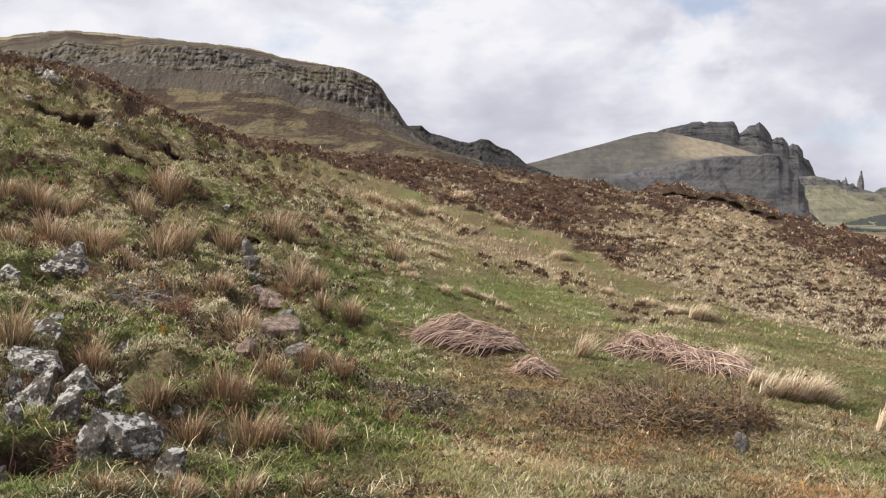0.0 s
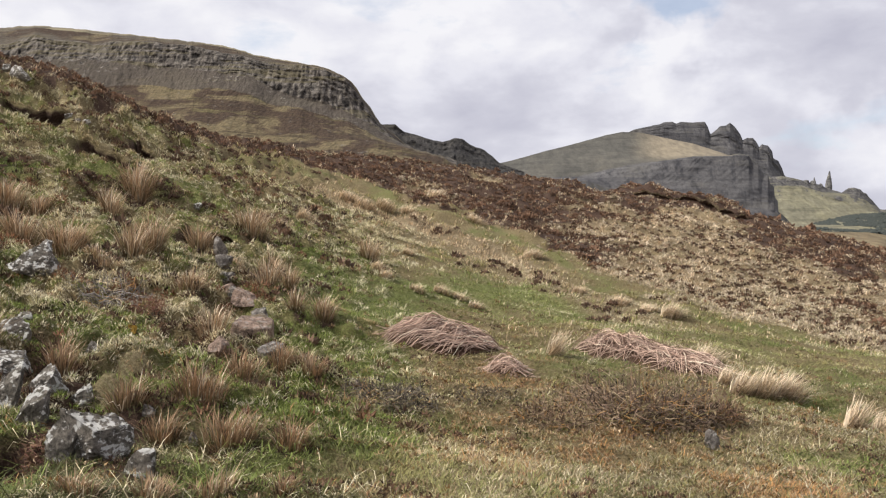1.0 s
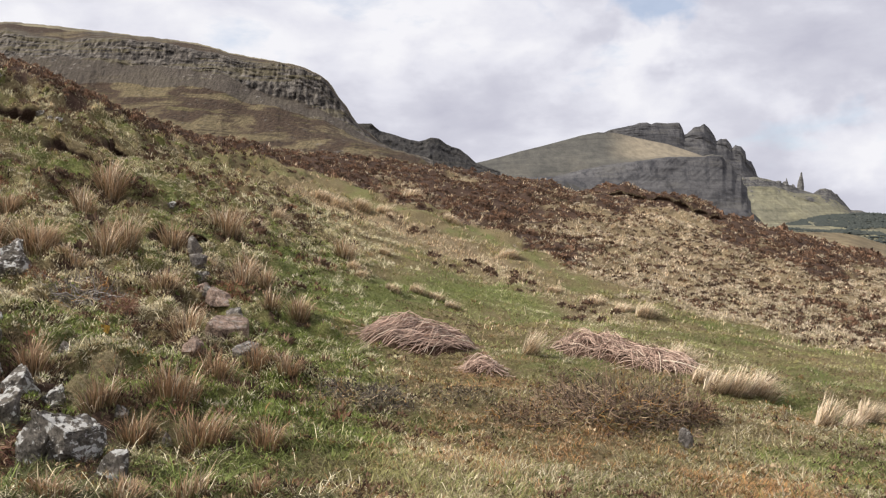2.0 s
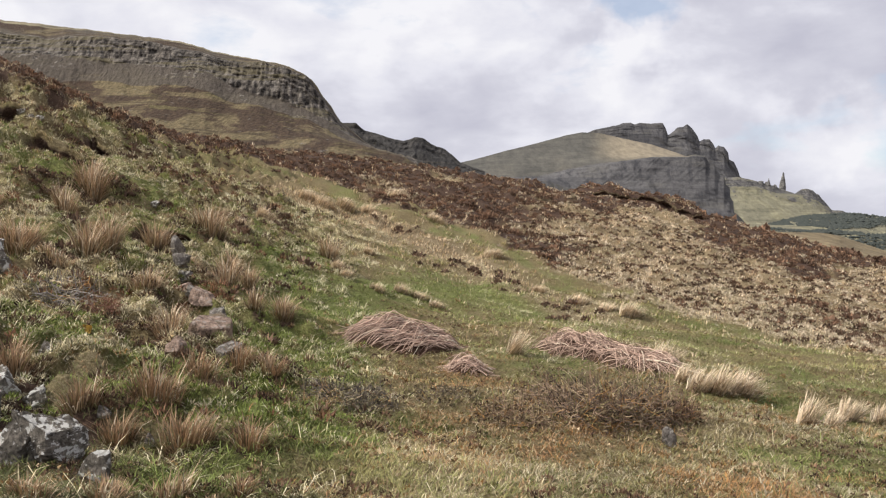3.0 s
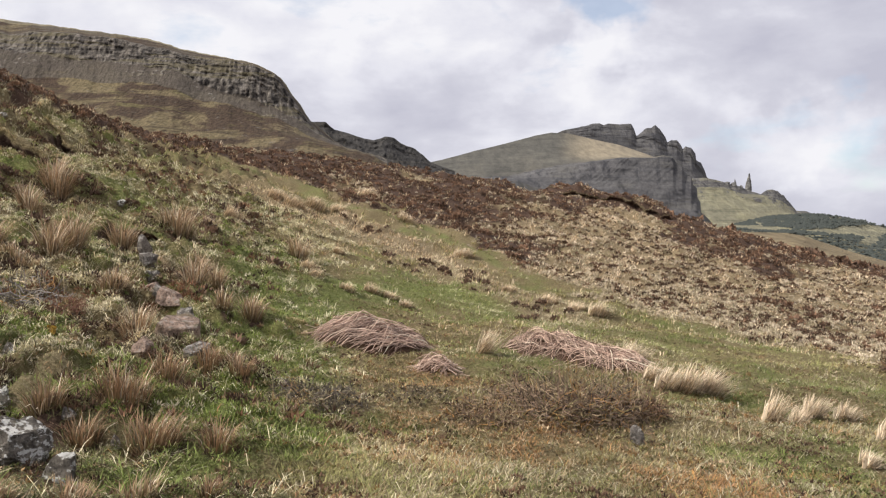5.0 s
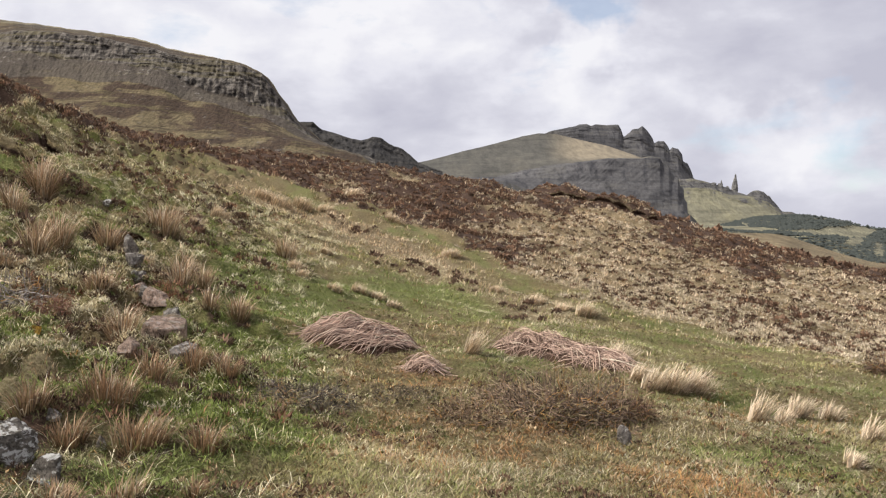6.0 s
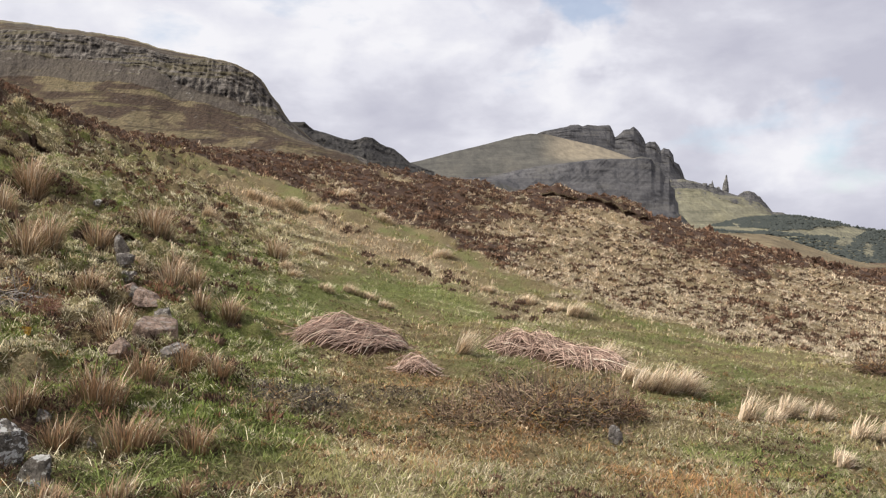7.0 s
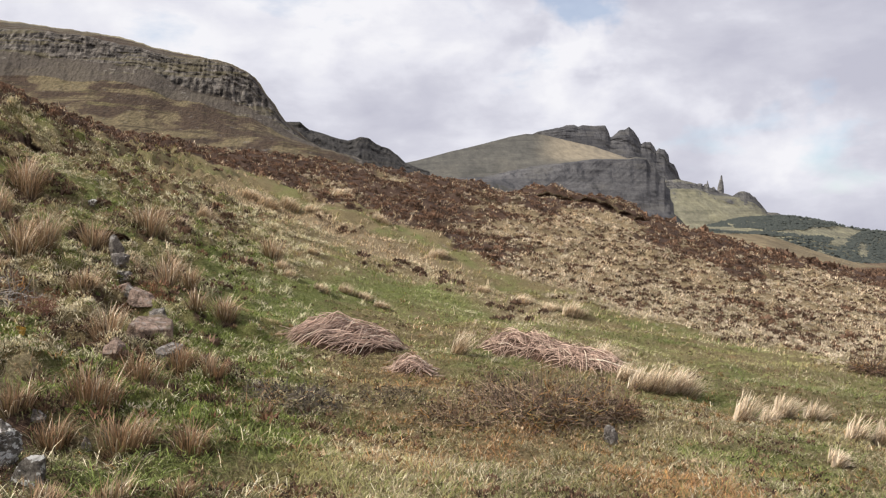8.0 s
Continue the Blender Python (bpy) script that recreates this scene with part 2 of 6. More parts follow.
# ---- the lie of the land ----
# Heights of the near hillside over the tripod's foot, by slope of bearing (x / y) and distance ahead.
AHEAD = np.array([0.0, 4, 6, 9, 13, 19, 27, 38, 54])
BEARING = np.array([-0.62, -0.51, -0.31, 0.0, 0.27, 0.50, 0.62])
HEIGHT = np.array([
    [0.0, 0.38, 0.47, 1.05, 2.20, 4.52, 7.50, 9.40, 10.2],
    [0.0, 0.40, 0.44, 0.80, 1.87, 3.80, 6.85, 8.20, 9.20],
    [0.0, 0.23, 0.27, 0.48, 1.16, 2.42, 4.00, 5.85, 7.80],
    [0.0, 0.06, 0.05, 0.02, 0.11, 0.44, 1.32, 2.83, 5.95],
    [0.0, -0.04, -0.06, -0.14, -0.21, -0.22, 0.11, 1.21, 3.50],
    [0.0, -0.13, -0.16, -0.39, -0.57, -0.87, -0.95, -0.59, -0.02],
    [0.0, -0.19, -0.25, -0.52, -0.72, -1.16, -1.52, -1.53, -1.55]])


def cubic(xs, ys, x):
    """Smooth curve through the columns of ys (last axis) at xs."""
    m = np.gradient(ys, xs, axis=-1)
    i = np.clip(np.searchsorted(xs, x) - 1, 0, len(xs) - 2)
    h = (xs[i + 1] - xs[i])
    t = np.clip((x - xs[i]) / h, 0, 1)
    return (ys[..., i] * (2 * t ** 3 - 3 * t ** 2 + 1) + ys[..., i + 1] * (3 * t ** 2 - 2 * t ** 3)
            + m[..., i] * h * (t ** 3 - 2 * t ** 2 + t) + m[..., i + 1] * h * (t ** 3 - t ** 2))


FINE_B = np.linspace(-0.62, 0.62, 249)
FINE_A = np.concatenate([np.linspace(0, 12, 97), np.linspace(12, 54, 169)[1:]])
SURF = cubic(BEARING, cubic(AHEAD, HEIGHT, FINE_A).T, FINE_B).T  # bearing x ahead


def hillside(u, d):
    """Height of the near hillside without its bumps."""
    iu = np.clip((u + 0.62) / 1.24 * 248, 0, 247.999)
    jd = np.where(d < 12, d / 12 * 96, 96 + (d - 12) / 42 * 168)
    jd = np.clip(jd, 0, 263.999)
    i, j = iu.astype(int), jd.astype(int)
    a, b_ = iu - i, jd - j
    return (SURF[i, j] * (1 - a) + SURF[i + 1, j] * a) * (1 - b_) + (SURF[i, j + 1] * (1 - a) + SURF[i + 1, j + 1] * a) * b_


# peat hags: short banks where the turf has slipped (x, y, half width, height)
HAGS = [(-11.6, 22.0, 0.95, 0.75), (-9.1, 20.5, 0.75, 0.8), (-9.0, 22.9, 0.5, 0.6), (-13.6, 20.0, 0.8, 0.55), (-5.0, 15.2, 0.5, 0.5)]
# a peat bank along the crest: its face runs from one end to the other (x, y) and is so high
BANK = ((8.2, 53.6), (15.2, 52.0), 0.55)


def hag_share(x, y):
    """Bare wet peat in front of the hags' faces."""
    p = 0 * x
    for hx, hy, half, deep in HAGS:
        p = np.maximum(p, smooth(half * 1.15, half * 0.7, np.abs(x - hx)) * smooth(-0.6 - 0.5 * half, -0.25, y - hy) * smooth(0.25, 0.02, y - hy))
    return p


def bank_edge(x):
    """Distance ahead of the bank's edge."""
    (ax, ay), (bx, by), _ = BANK
    return ay + (by - ay) * (x - ax) / (bx - ax) + 0.6 * vnoise(x / 1.6, 0 * x, 3) + 0.25 * vnoise(x / 0.5, 0 * x, 8)


def bank_share(x, y):
    """How far a place lies up on the peat bank, and how much of it is bare ground at its foot."""
    (ax, _), (bx, _), _ = BANK
    t, edge = (x - ax) / (bx - ax), bank_edge(x)
    within = smooth(-0.08, 0.06, t) * smooth(1.02, 0.98, t)
    return within * smooth(0.0, 0.7, y - edge), within * smooth(-0.5, -0.2, y - edge) * smooth(0.5, 0.2, y - edge)


# crevices of bare earth between broken stones: x, y, radius, depth
CREVICES = [(-2.82, 4.72, 0.36, 0.60), (-3.12, 5.22, 0.36, 0.60), (-2.62, 4.42, 0.24, 0.40), (-4.35, 7.84, 0.11, 0.18), (-3.89, 7.18, 0.08, 0.15), (-3.83, 12.48, 0.08, 0.12), (-3.71, 12.34, 0.10, 0.14), (-3.20, 10.90, 0.09, 0.14), (-2.55, 10.08, 0.10, 0.16), (-2.15, 8.48, 0.07, 0.12)]


# rushes: x, y, height, spread, tone
RUSHES_PALE = [
    (-2.25, 17.38, 0.27, 0.45, 0.1), (-2.02, 16.86, 0.20, 0.39, 0.1), (-1.40, 16.64, 0.19, 0.43, 0.15), (-0.95, 17.40, 0.23, 0.50, 0.1),
    (-0.61, 17.50, 0.20, 0.50, 0.15), (-0.27, 17.14, 0.18, 0.45, 0.12), (-2.51, 41.14, 0.53, 1.34, 0.1), (-0.53, 33.94, 0.40, 1.10, 0.12),
    (1.37, 27.76, 0.36, 0.90, 0.1), (-4.50, 21.06, 0.36, 0.68, 0.15), (-4.36, 18.18, 0.28, 0.43, 0.1), (-4.03, 13.66, 0.23, 0.39, 0.2),
    (-2.02, 21.62, 0.22, 0.42, 0.1), (3.04, 20.66, 0.27, 0.62, 0.15), (3.57, 19.90, 0.26, 0.65, 0.12), (2.23, 22.02, 0.26, 0.57, 0.15),
]
RUSHES_NEAR = [
    (-2.17, 6.42, 0.33, 0.48, 0.8), (-2.10, 7.34, 0.30, 0.36, 0.8), (-2.01, 8.38, 0.27, 0.30, 0.9), (-1.68, 8.20, 0.26, 0.26, 0.7),
    (-2.20, 5.74, 0.23, 0.26, 0.9), (-1.74, 5.70, 0.30, 0.46, 0.75), (-1.30, 5.66, 0.26, 0.28, 1.0), (-1.45, 4.50, 0.20, 0.28, 0.5),
    (-1.10, 4.58, 0.15, 0.13, 0.9), (-1.83, 3.76, 0.13, 0.23, 0.8), (-2.56, 6.02, 0.30, 0.31, 0.6), (-3.58, 7.12, 0.35, 0.35, 0.7),
    (-1.83, 8.44, 0.16, 0.22, 0.6), (-1.63, 4.08, 0.16, 0.21, 0.7), (3.70, 7.14, 0.18, 0.18, 0.25), (-4.27, 7.10, 0.44, 0.32, 0.45),
    (-1.81, 3.74, 0.13, 0.21, 0.7), (-1.67, 4.28, 0.13, 0.17, 0.6),
]
RUSHES_SLOPE = [
    (-2.90, 9.02, 0.40, 0.38, 0.41), (-3.73, 10.74, 0.31, 0.45, 0.4), (-3.17, 12.38, 0.58, 0.39, 0.42), (-3.00, 13.02, 0.39, 0.27, 0.41),
    (-2.48, 11.08, 0.35, 0.24, 0.42), (-2.18, 11.38, 0.37, 0.33, 0.43), (-5.68, 11.52, 0.54, 0.56, 0.43), (-4.98, 11.90, 0.62, 0.42, 0.40),
    (-5.05, 12.86, 0.64, 0.40, 0.45), (-4.75, 14.04, 0.62, 0.40, 0.40), (-6.69, 15.06, 0.55, 0.43, 0.38), (-6.95, 16.88, 0.72, 0.68, 0.49),
    (-4.53, 16.44, 0.68, 0.80, 0.4), (-2.60, 18.72, 0.61, 0.46, 0.37), (-5.05, 11.12, 0.17, 0.65, 0.33), (-3.60, 14.42, 0.28, 0.28, 0.4),
]
RUSHES_BANK = [
    (-7.76, 13.64, 0.59, 0.62, 0.47), (-6.61, 11.94, 0.59, 0.50, 0.47), (-8.23, 13.54, 0.40, 0.40, 0.52), (-7.20, 13.58, 0.39, 0.37, 0.41),
    (-5.77, 11.48, 0.46, 0.56, 0.42), (-6.65, 11.00, 0.36, 0.43, 0.45),
]
RUSHES_RIGHT = [
    (0.90, 12.40, 0.44, 0.34, 0.1), (3.01, 10.56, 0.36, 0.43, 0.1), (3.27, 10.50, 0.41, 0.48, 0.15), (3.59, 10.56, 0.38, 0.41, 0.1),
    (2.93, 10.96, 0.28, 0.36, 0.15), (3.71, 9.06, 0.40, 0.34, 0.25), (4.22, 9.62, 0.25, 0.26, 0.26), (4.50, 9.85, 0.30, 0.34, 0.2),
    (5.02, 10.15, 0.28, 0.34, 0.15), (4.72, 8.62, 0.34, 0.34, 0.2), (4.98, 8.52, 0.33, 0.36, 0.2), (3.68, 7.02, 0.16, 0.14, 0.2), (2.99, 12.22, 0.32, 0.48, 0.1),
    (3.98, 19.36, 0.38, 0.63, 0.2), (-4.96, 30.04, 0.43, 0.78, 0.1), (-4.33, 29.74, 0.43, 0.97, 0.15), (-3.78, 31.60, 0.49, 1.03, 0.1),
    (-3.09, 32.98, 0.43, 1.07, 0.15),
]


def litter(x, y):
    """Dark patches round the rushes' roots: the shade among the tussocks, put into the ground's colour."""
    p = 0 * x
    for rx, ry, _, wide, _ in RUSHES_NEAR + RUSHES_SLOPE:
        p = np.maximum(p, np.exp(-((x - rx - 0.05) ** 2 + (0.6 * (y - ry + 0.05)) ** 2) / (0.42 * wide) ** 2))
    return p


def wall_soil_shade(x, y):
    """Bare earth between the old dyke's tumbled stones and in crevices, darkened as the shade there."""
    t = np.clip((y - 4.2) / 6.0, 0, 1)
    line_x = -1.9 - 3.5 * t
    p = np.exp(-((x - line_x) / (0.6 + 0.25 * t)) ** 2) * smooth(3.8, 4.4, y) * smooth(10.5, 8.0, y) * smooth(-0.25, 0.4, fbm(x / 0.5, y / 0.5, 21, 2))
    for cx, cy, wide, _ in CREVICES:
        p = np.maximum(p, smooth(1.3 * wide, 0.7 * wide, np.hypot(x - cx, (y - cy) * 0.8)))
    return p


def ground_z(x, y):
    x, y = np.asarray(x, float), np.asarray(y, float)
    r, th = np.hypot(x, y), np.arctan2(x, y)
    tc = np.clip(th, -0.60, 0.60)
    u, d = np.tan(tc), r * np.cos(tc)
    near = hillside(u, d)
    side = -0.16 * np.clip(x, -60, 60) * smooth(0, 20, r)
    near = near + (side - near) * smooth(0.75, 1.9, np.abs(th))
    # behind the crest the land falls to the moor, and the moor runs on to the horizon
    moor = -4.0 - 18 * smooth(190, 800, r) - 30 * smooth(2500, 4700, r) + 0.6 * fbm(x / 60, y / 60, 5) * smooth(60, 200, r)
    fall = smooth(54, 150, d)
    z = near + (moor - near) * fall
    bumps = 0.10 * fbm(x / 1.7, y / 1.7, 1, 3) + 0.045 * fbm(x / 0.38, y / 0.38, 9, 3) * smooth(-0.6, 0.4, vnoise(x / 2.5, y / 2.5, 6))
    rough = smooth(-0.10, -0.26, th) * smooth(2.0, 0.9, np.abs(th)) * smooth(5, 9, r)  # hummocky bank
    for hx, hy, half, deep in HAGS:
        rough = rough * (1 - np.exp(-((x - hx) / (1.15 * half)) ** 4 - ((y - hy + 0.5) / 1.2) ** 4))
    bumps = bumps + rough * (0.27 * (0.5 - np.abs(fbm(x / 0.8, y / 0.8, 14, 3))) + 0.11 * (0.5 - np.abs(fbm(x / 0.33, y / 0.33, 16, 2))) + 0.03 * fbm(x / 0.2, y / 0.2, 15, 2))
    for hx, hy, half, deep in HAGS:
        bumps = bumps - deep * smooth(half, half * 0.55, np.abs(x - hx)) * smooth(0.05, -0.07, y - hy - 0.25 * vnoise(x * 2, 0 * x, 4)) * smooth(-0.9 - 0.6 * half, -0.2, y - hy)
    bumps = bumps + 0.05 * (0.4 - np.abs(fbm(x / 0.21, y / 0.21, 18, 2))) * smooth(16, 8, r) * smooth(-0.7, 0.3, vnoise(x / 1.3, y / 1.3, 26))  # tufty sward
    bumps = bumps - 0.05 * wall_soil_shade(x, y)
    for cx, cy, wide, deep in CREVICES:
        bumps = bumps - deep * smooth(wide, 0.55 * wide, np.hypot(x - cx, (y - cy) * 0.8))
    return z + bank_share(x, y)[0] * BANK[2] + bumps * smooth(1.0, 5.0, r) * (1 - 0.6 * smooth(-0.2, -0.05, th) * smooth(1.4, 0.9, th) * smooth(8.0, 5.5, r)) * (1 + 1.6 * smooth(14, 45, r)) * (1 - 0.8 * smooth(60, 200, r))


TURF = turf_material()


# where heather begins, by bearing and distance ahead
HEATH = [(-0.66, 25), (-0.51, 24), (-0.444, 24.4), (-0.379, 26.5), (-0.314, 34), (-0.25, 38), (-0.145, 39.5), (-0.107, 36.7), (0.0, 36.8),
         (0.043, 32.7), (0.114, 28), (0.173, 25.2), (0.218, 22.7), (0.303, 19.6), (0.401, 19.2), (0.51, 16.7), (0.66, 15.2)]
# the middle of the pale band of bent grass, and of the green track below it
BENT = [(-0.3, 29), (-0.185, 29.8), (-0.12, 29.0), (-0.05, 28.5), (0.01, 27), (0.06, 24), (0.12, 21), (0.2, 18.5), (0.3, 17), (0.66, 14.5)]
TRACK = [(-0.25, 12), (-0.17, 13.5), (-0.1, 16), (-0.03, 19), (0.05, 20.5), (0.12, 19), (0.2, 17.5), (0.3, 15.6), (0.4, 13.6), (0.51, 12.6), (0.66, 11.5)]


def along(points, u):
    p = np.array(points, float)
    return np.interp(u, p[:, 0], p[:, 1])


def cover(x, y):
    """Shares at a place: heath, heather on it, pale bent grass, green track, moss."""
    y = np.maximum(y, 0.5)
    u = np.clip(x / y, -0.66, 0.66)
    w, w2 = fbm(x / 3.0, y / 3.0, 31, 4), fbm(x / 1.1, y / 1.1, 57, 3)
    heath = smooth(-0.8, 0.8, y - along(HEATH, u) + 1.4 * w2)
    thick = np.clip(1.05 - 6.0 * np.clip(u - 0.07, 0, 1), 0.26, 1)
    stripe = smooth(0.24, 0.30, u) * smooth(0.50, 0.42, u) * smooth(34, 44, y) + smooth(0.10, 0.16, u) * smooth(47, 51, y) * 0.8
    far_right = smooth(0.33, 0.42, u) * smooth(24, 30, y) * 0.22
    heather = np.clip(thick + 0.55 * stripe + far_right + 0.38 * w, 0, 1) * heath
    bent = np.exp(-((y - along(BENT, u)) / (2.4 + 1.2 * w)) ** 2) * (1 - heath) * smooth(-0.24, -0.18, u) * smooth(0.3, 0.1, u)
    track = np.exp(-((y - along(TRACK, u)) / (3.2 - 1.4 * smooth(0.05, 0.4, u))) ** 2) * (1 - heath) * smooth(-0.3, -0.2, u)
    track = np.maximum(track, 0.8 * np.exp(-((y - along(HEATH, u) + 2.2) / 1.2) ** 2) * (1 - heath) * smooth(-0.14, -0.08, u))
    moss = np.clip(0.45 + 0.6 * fbm(x / 1.4 + 20, y / 1.4, 77, 3), 0, 1) * (1 - heath)
    return heath, heather, np.clip(bent, 0, 1), np.clip(track, 0, 1), moss


# lush green and rusty moss patches: x, y, radius
LUSH = [(-1.55, 6.6, 0.6), (-1.05, 7.5, 0.5), (-0.95, 6.3, 0.5), (-2.6, 7.7, 0.5), (-1.5, 4.9, 0.45), (-1.9, 9.6, 0.6), (-1.2, 9.0, 0.5), (3.91, 7.78, 0.35), (4.24, 9.92, 0.39), (2.61, 7.38, 0.24), (-1.23, 14.00, 0.64), (-0.27, 7.42, 0.29), (-0.82, 5.88, 0.23), (3.83, 10.58, 0.5), (-1.26, 6.56, 0.3), (-1.99, 7.68, 0.35), (-1.28, 5.5, 0.3), (-2.13, 14.64, 0.9), (3.16, 6.94, 0.6), (-2.14, 8.46, 0.3), (-2.41, 4.06, 0.22), (-2.85, 9.72, 0.3), (-1.6, 12.5, 0.7), (-2.1, 11.0, 0.8), (-1.75, 13.4, 0.9), (-1.45, 10.2, 0.6), (-2.7, 14.8, 0.9), (-1.0, 14.6, 0.7), (-2.3, 12.4, 0.7)]
# bleached dead grass on the bank: x, y, radius
SERE = [(-4.6, 11.2, 1.0), (-3.9, 10.2, 0.9), (-3.3, 9.6, 0.6), (-5.6, 12.5, 1.2), (-4.4, 13.5, 1.0), (-3.6, 9.3, 0.8), (-3.1, 10.4, 0.7), (-3.0, 8.7, 0.5), (-4.6, 8.9, 0.6), (-5.0, 10.2, 0.6)]
MOSS_RUST = [(0.2, 10.5, 0.45), (1.99, 5.98, 0.4), (0.02, 9.4, 0.35), (0.8, 7.02, 0.3), (1.71, 6.26, 0.28), (-1.15, 7.86, 0.25), (1.25, 7.8, 0.4), (-3.68, 8.84, 0.12), (2.3, 5.6, 0.3)]


def spots(x, y, places):
    w = 0 * x
    for px, py, r in places:
        w = np.maximum(w, np.exp(-(((x - px) ** 2 + ((y - py) * 0.7) ** 2) / r ** 2) ** 1.5))
    return w


def green_share(x, y):
    """Patches of lush turf and moss among the rushes and on the bank."""
    u = x / np.maximum(y, 0.5)
    return np.maximum(smooth(0.0, 0.28, fbm(x / 1.0, y / 1.3, 101, 2)) * smooth(-0.04, -0.13, u) * smooth(24, 16, y) * smooth(1.5, 3.5, y), spots(x, y, LUSH))


def zones(x, y):
    """Shares of green turf, straw and heather litter at a place."""
    heath, heather, bent, track, moss = cover(x, y)
    u = x / np.maximum(y, 0.5)
    fore = smooth(11, 7, y) * smooth(-0.28, -0.1, u)
    g = np.maximum(0.75 * track * (1 - 0.45 * smooth(0.02, 0.25, u)), 0.62 * moss * (1 - 0.6 * fore)) * (1 - 0.8 * bent)
    g = np.maximum(g, 0.8 * green_share(x, y) * (1 - heath))
    solid = smooth(0.5, 0.85, heather)
    s = np.clip(0.85 * bent + 0.9 * heath * (1 - solid) + 0.30 * fore, 0, 1)
    p = 0.85 * solid
    p = np.maximum(p, 1.3 * hag_share(x, y))
    p = np.maximum(p, 1.2 * bank_share(x, y)[1])
    u_ = np.clip(u, -0.7, 0.7)
    bank = smooth(-0.12, -0.22, u_) * smooth(4.5, 6, y)
    # peat-dark patches on the bank, standing in for its shaded hollows
    p = np.maximum(p, 0.4 * bank * (1 - green_share(x, y)) * smooth(0.2, 0.6, fbm(x / 0.7, y / 0.7, 66, 3)))
    # shade between stones and among rushes, painted in the peat colour
    p = np.maximum(p, 1.1 * wall_soil_shade(x, y))
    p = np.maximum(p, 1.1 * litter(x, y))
    away = smooth(70, 300, np.hypot(x, y))  # open moor
    far = 0.7 * fbm(x / 11, y / 26, 19, 4) + 0.5 * fbm(x / 2.5, y / 5, 20, 3)
    return np.clip(np.stack([g * (1 - away) + 0.12 * away, s * (1 - away) + (0.30 - 0.2 * far) * away, p * (1 - away) + (0.58 + 0.3 * far) * away], 1), 0, 1.3)


def build_ground():
    view = np.linspace(-36, 36, 381)
    th = np.radians(np.concatenate([np.linspace(-180, -36, 37)[:-1], view, np.linspace(36, 180, 37)[1:]]))
    r = np.concatenate([[0.0, 0.5, 1.0], np.geomspace(2.0, 70, 330), np.geomspace(71, 420, 80), np.geomspace(440, 4700, 36)])
    tt, rr = np.meshgrid(th, r)
    x, y = (rr * np.sin(tt)).ravel(), (rr * np.cos(tt)).ravel()
    me = mesh_of("ground", np.stack([x, y, ground_z(x, y)], 1), grid_faces(len(r), len(th))[:, ::-1], TURF)
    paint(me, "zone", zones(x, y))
    return tagged(new("ground", me), "rough hill pasture of moss, straw grass and peat", "ground", kind="structure")


build_ground()


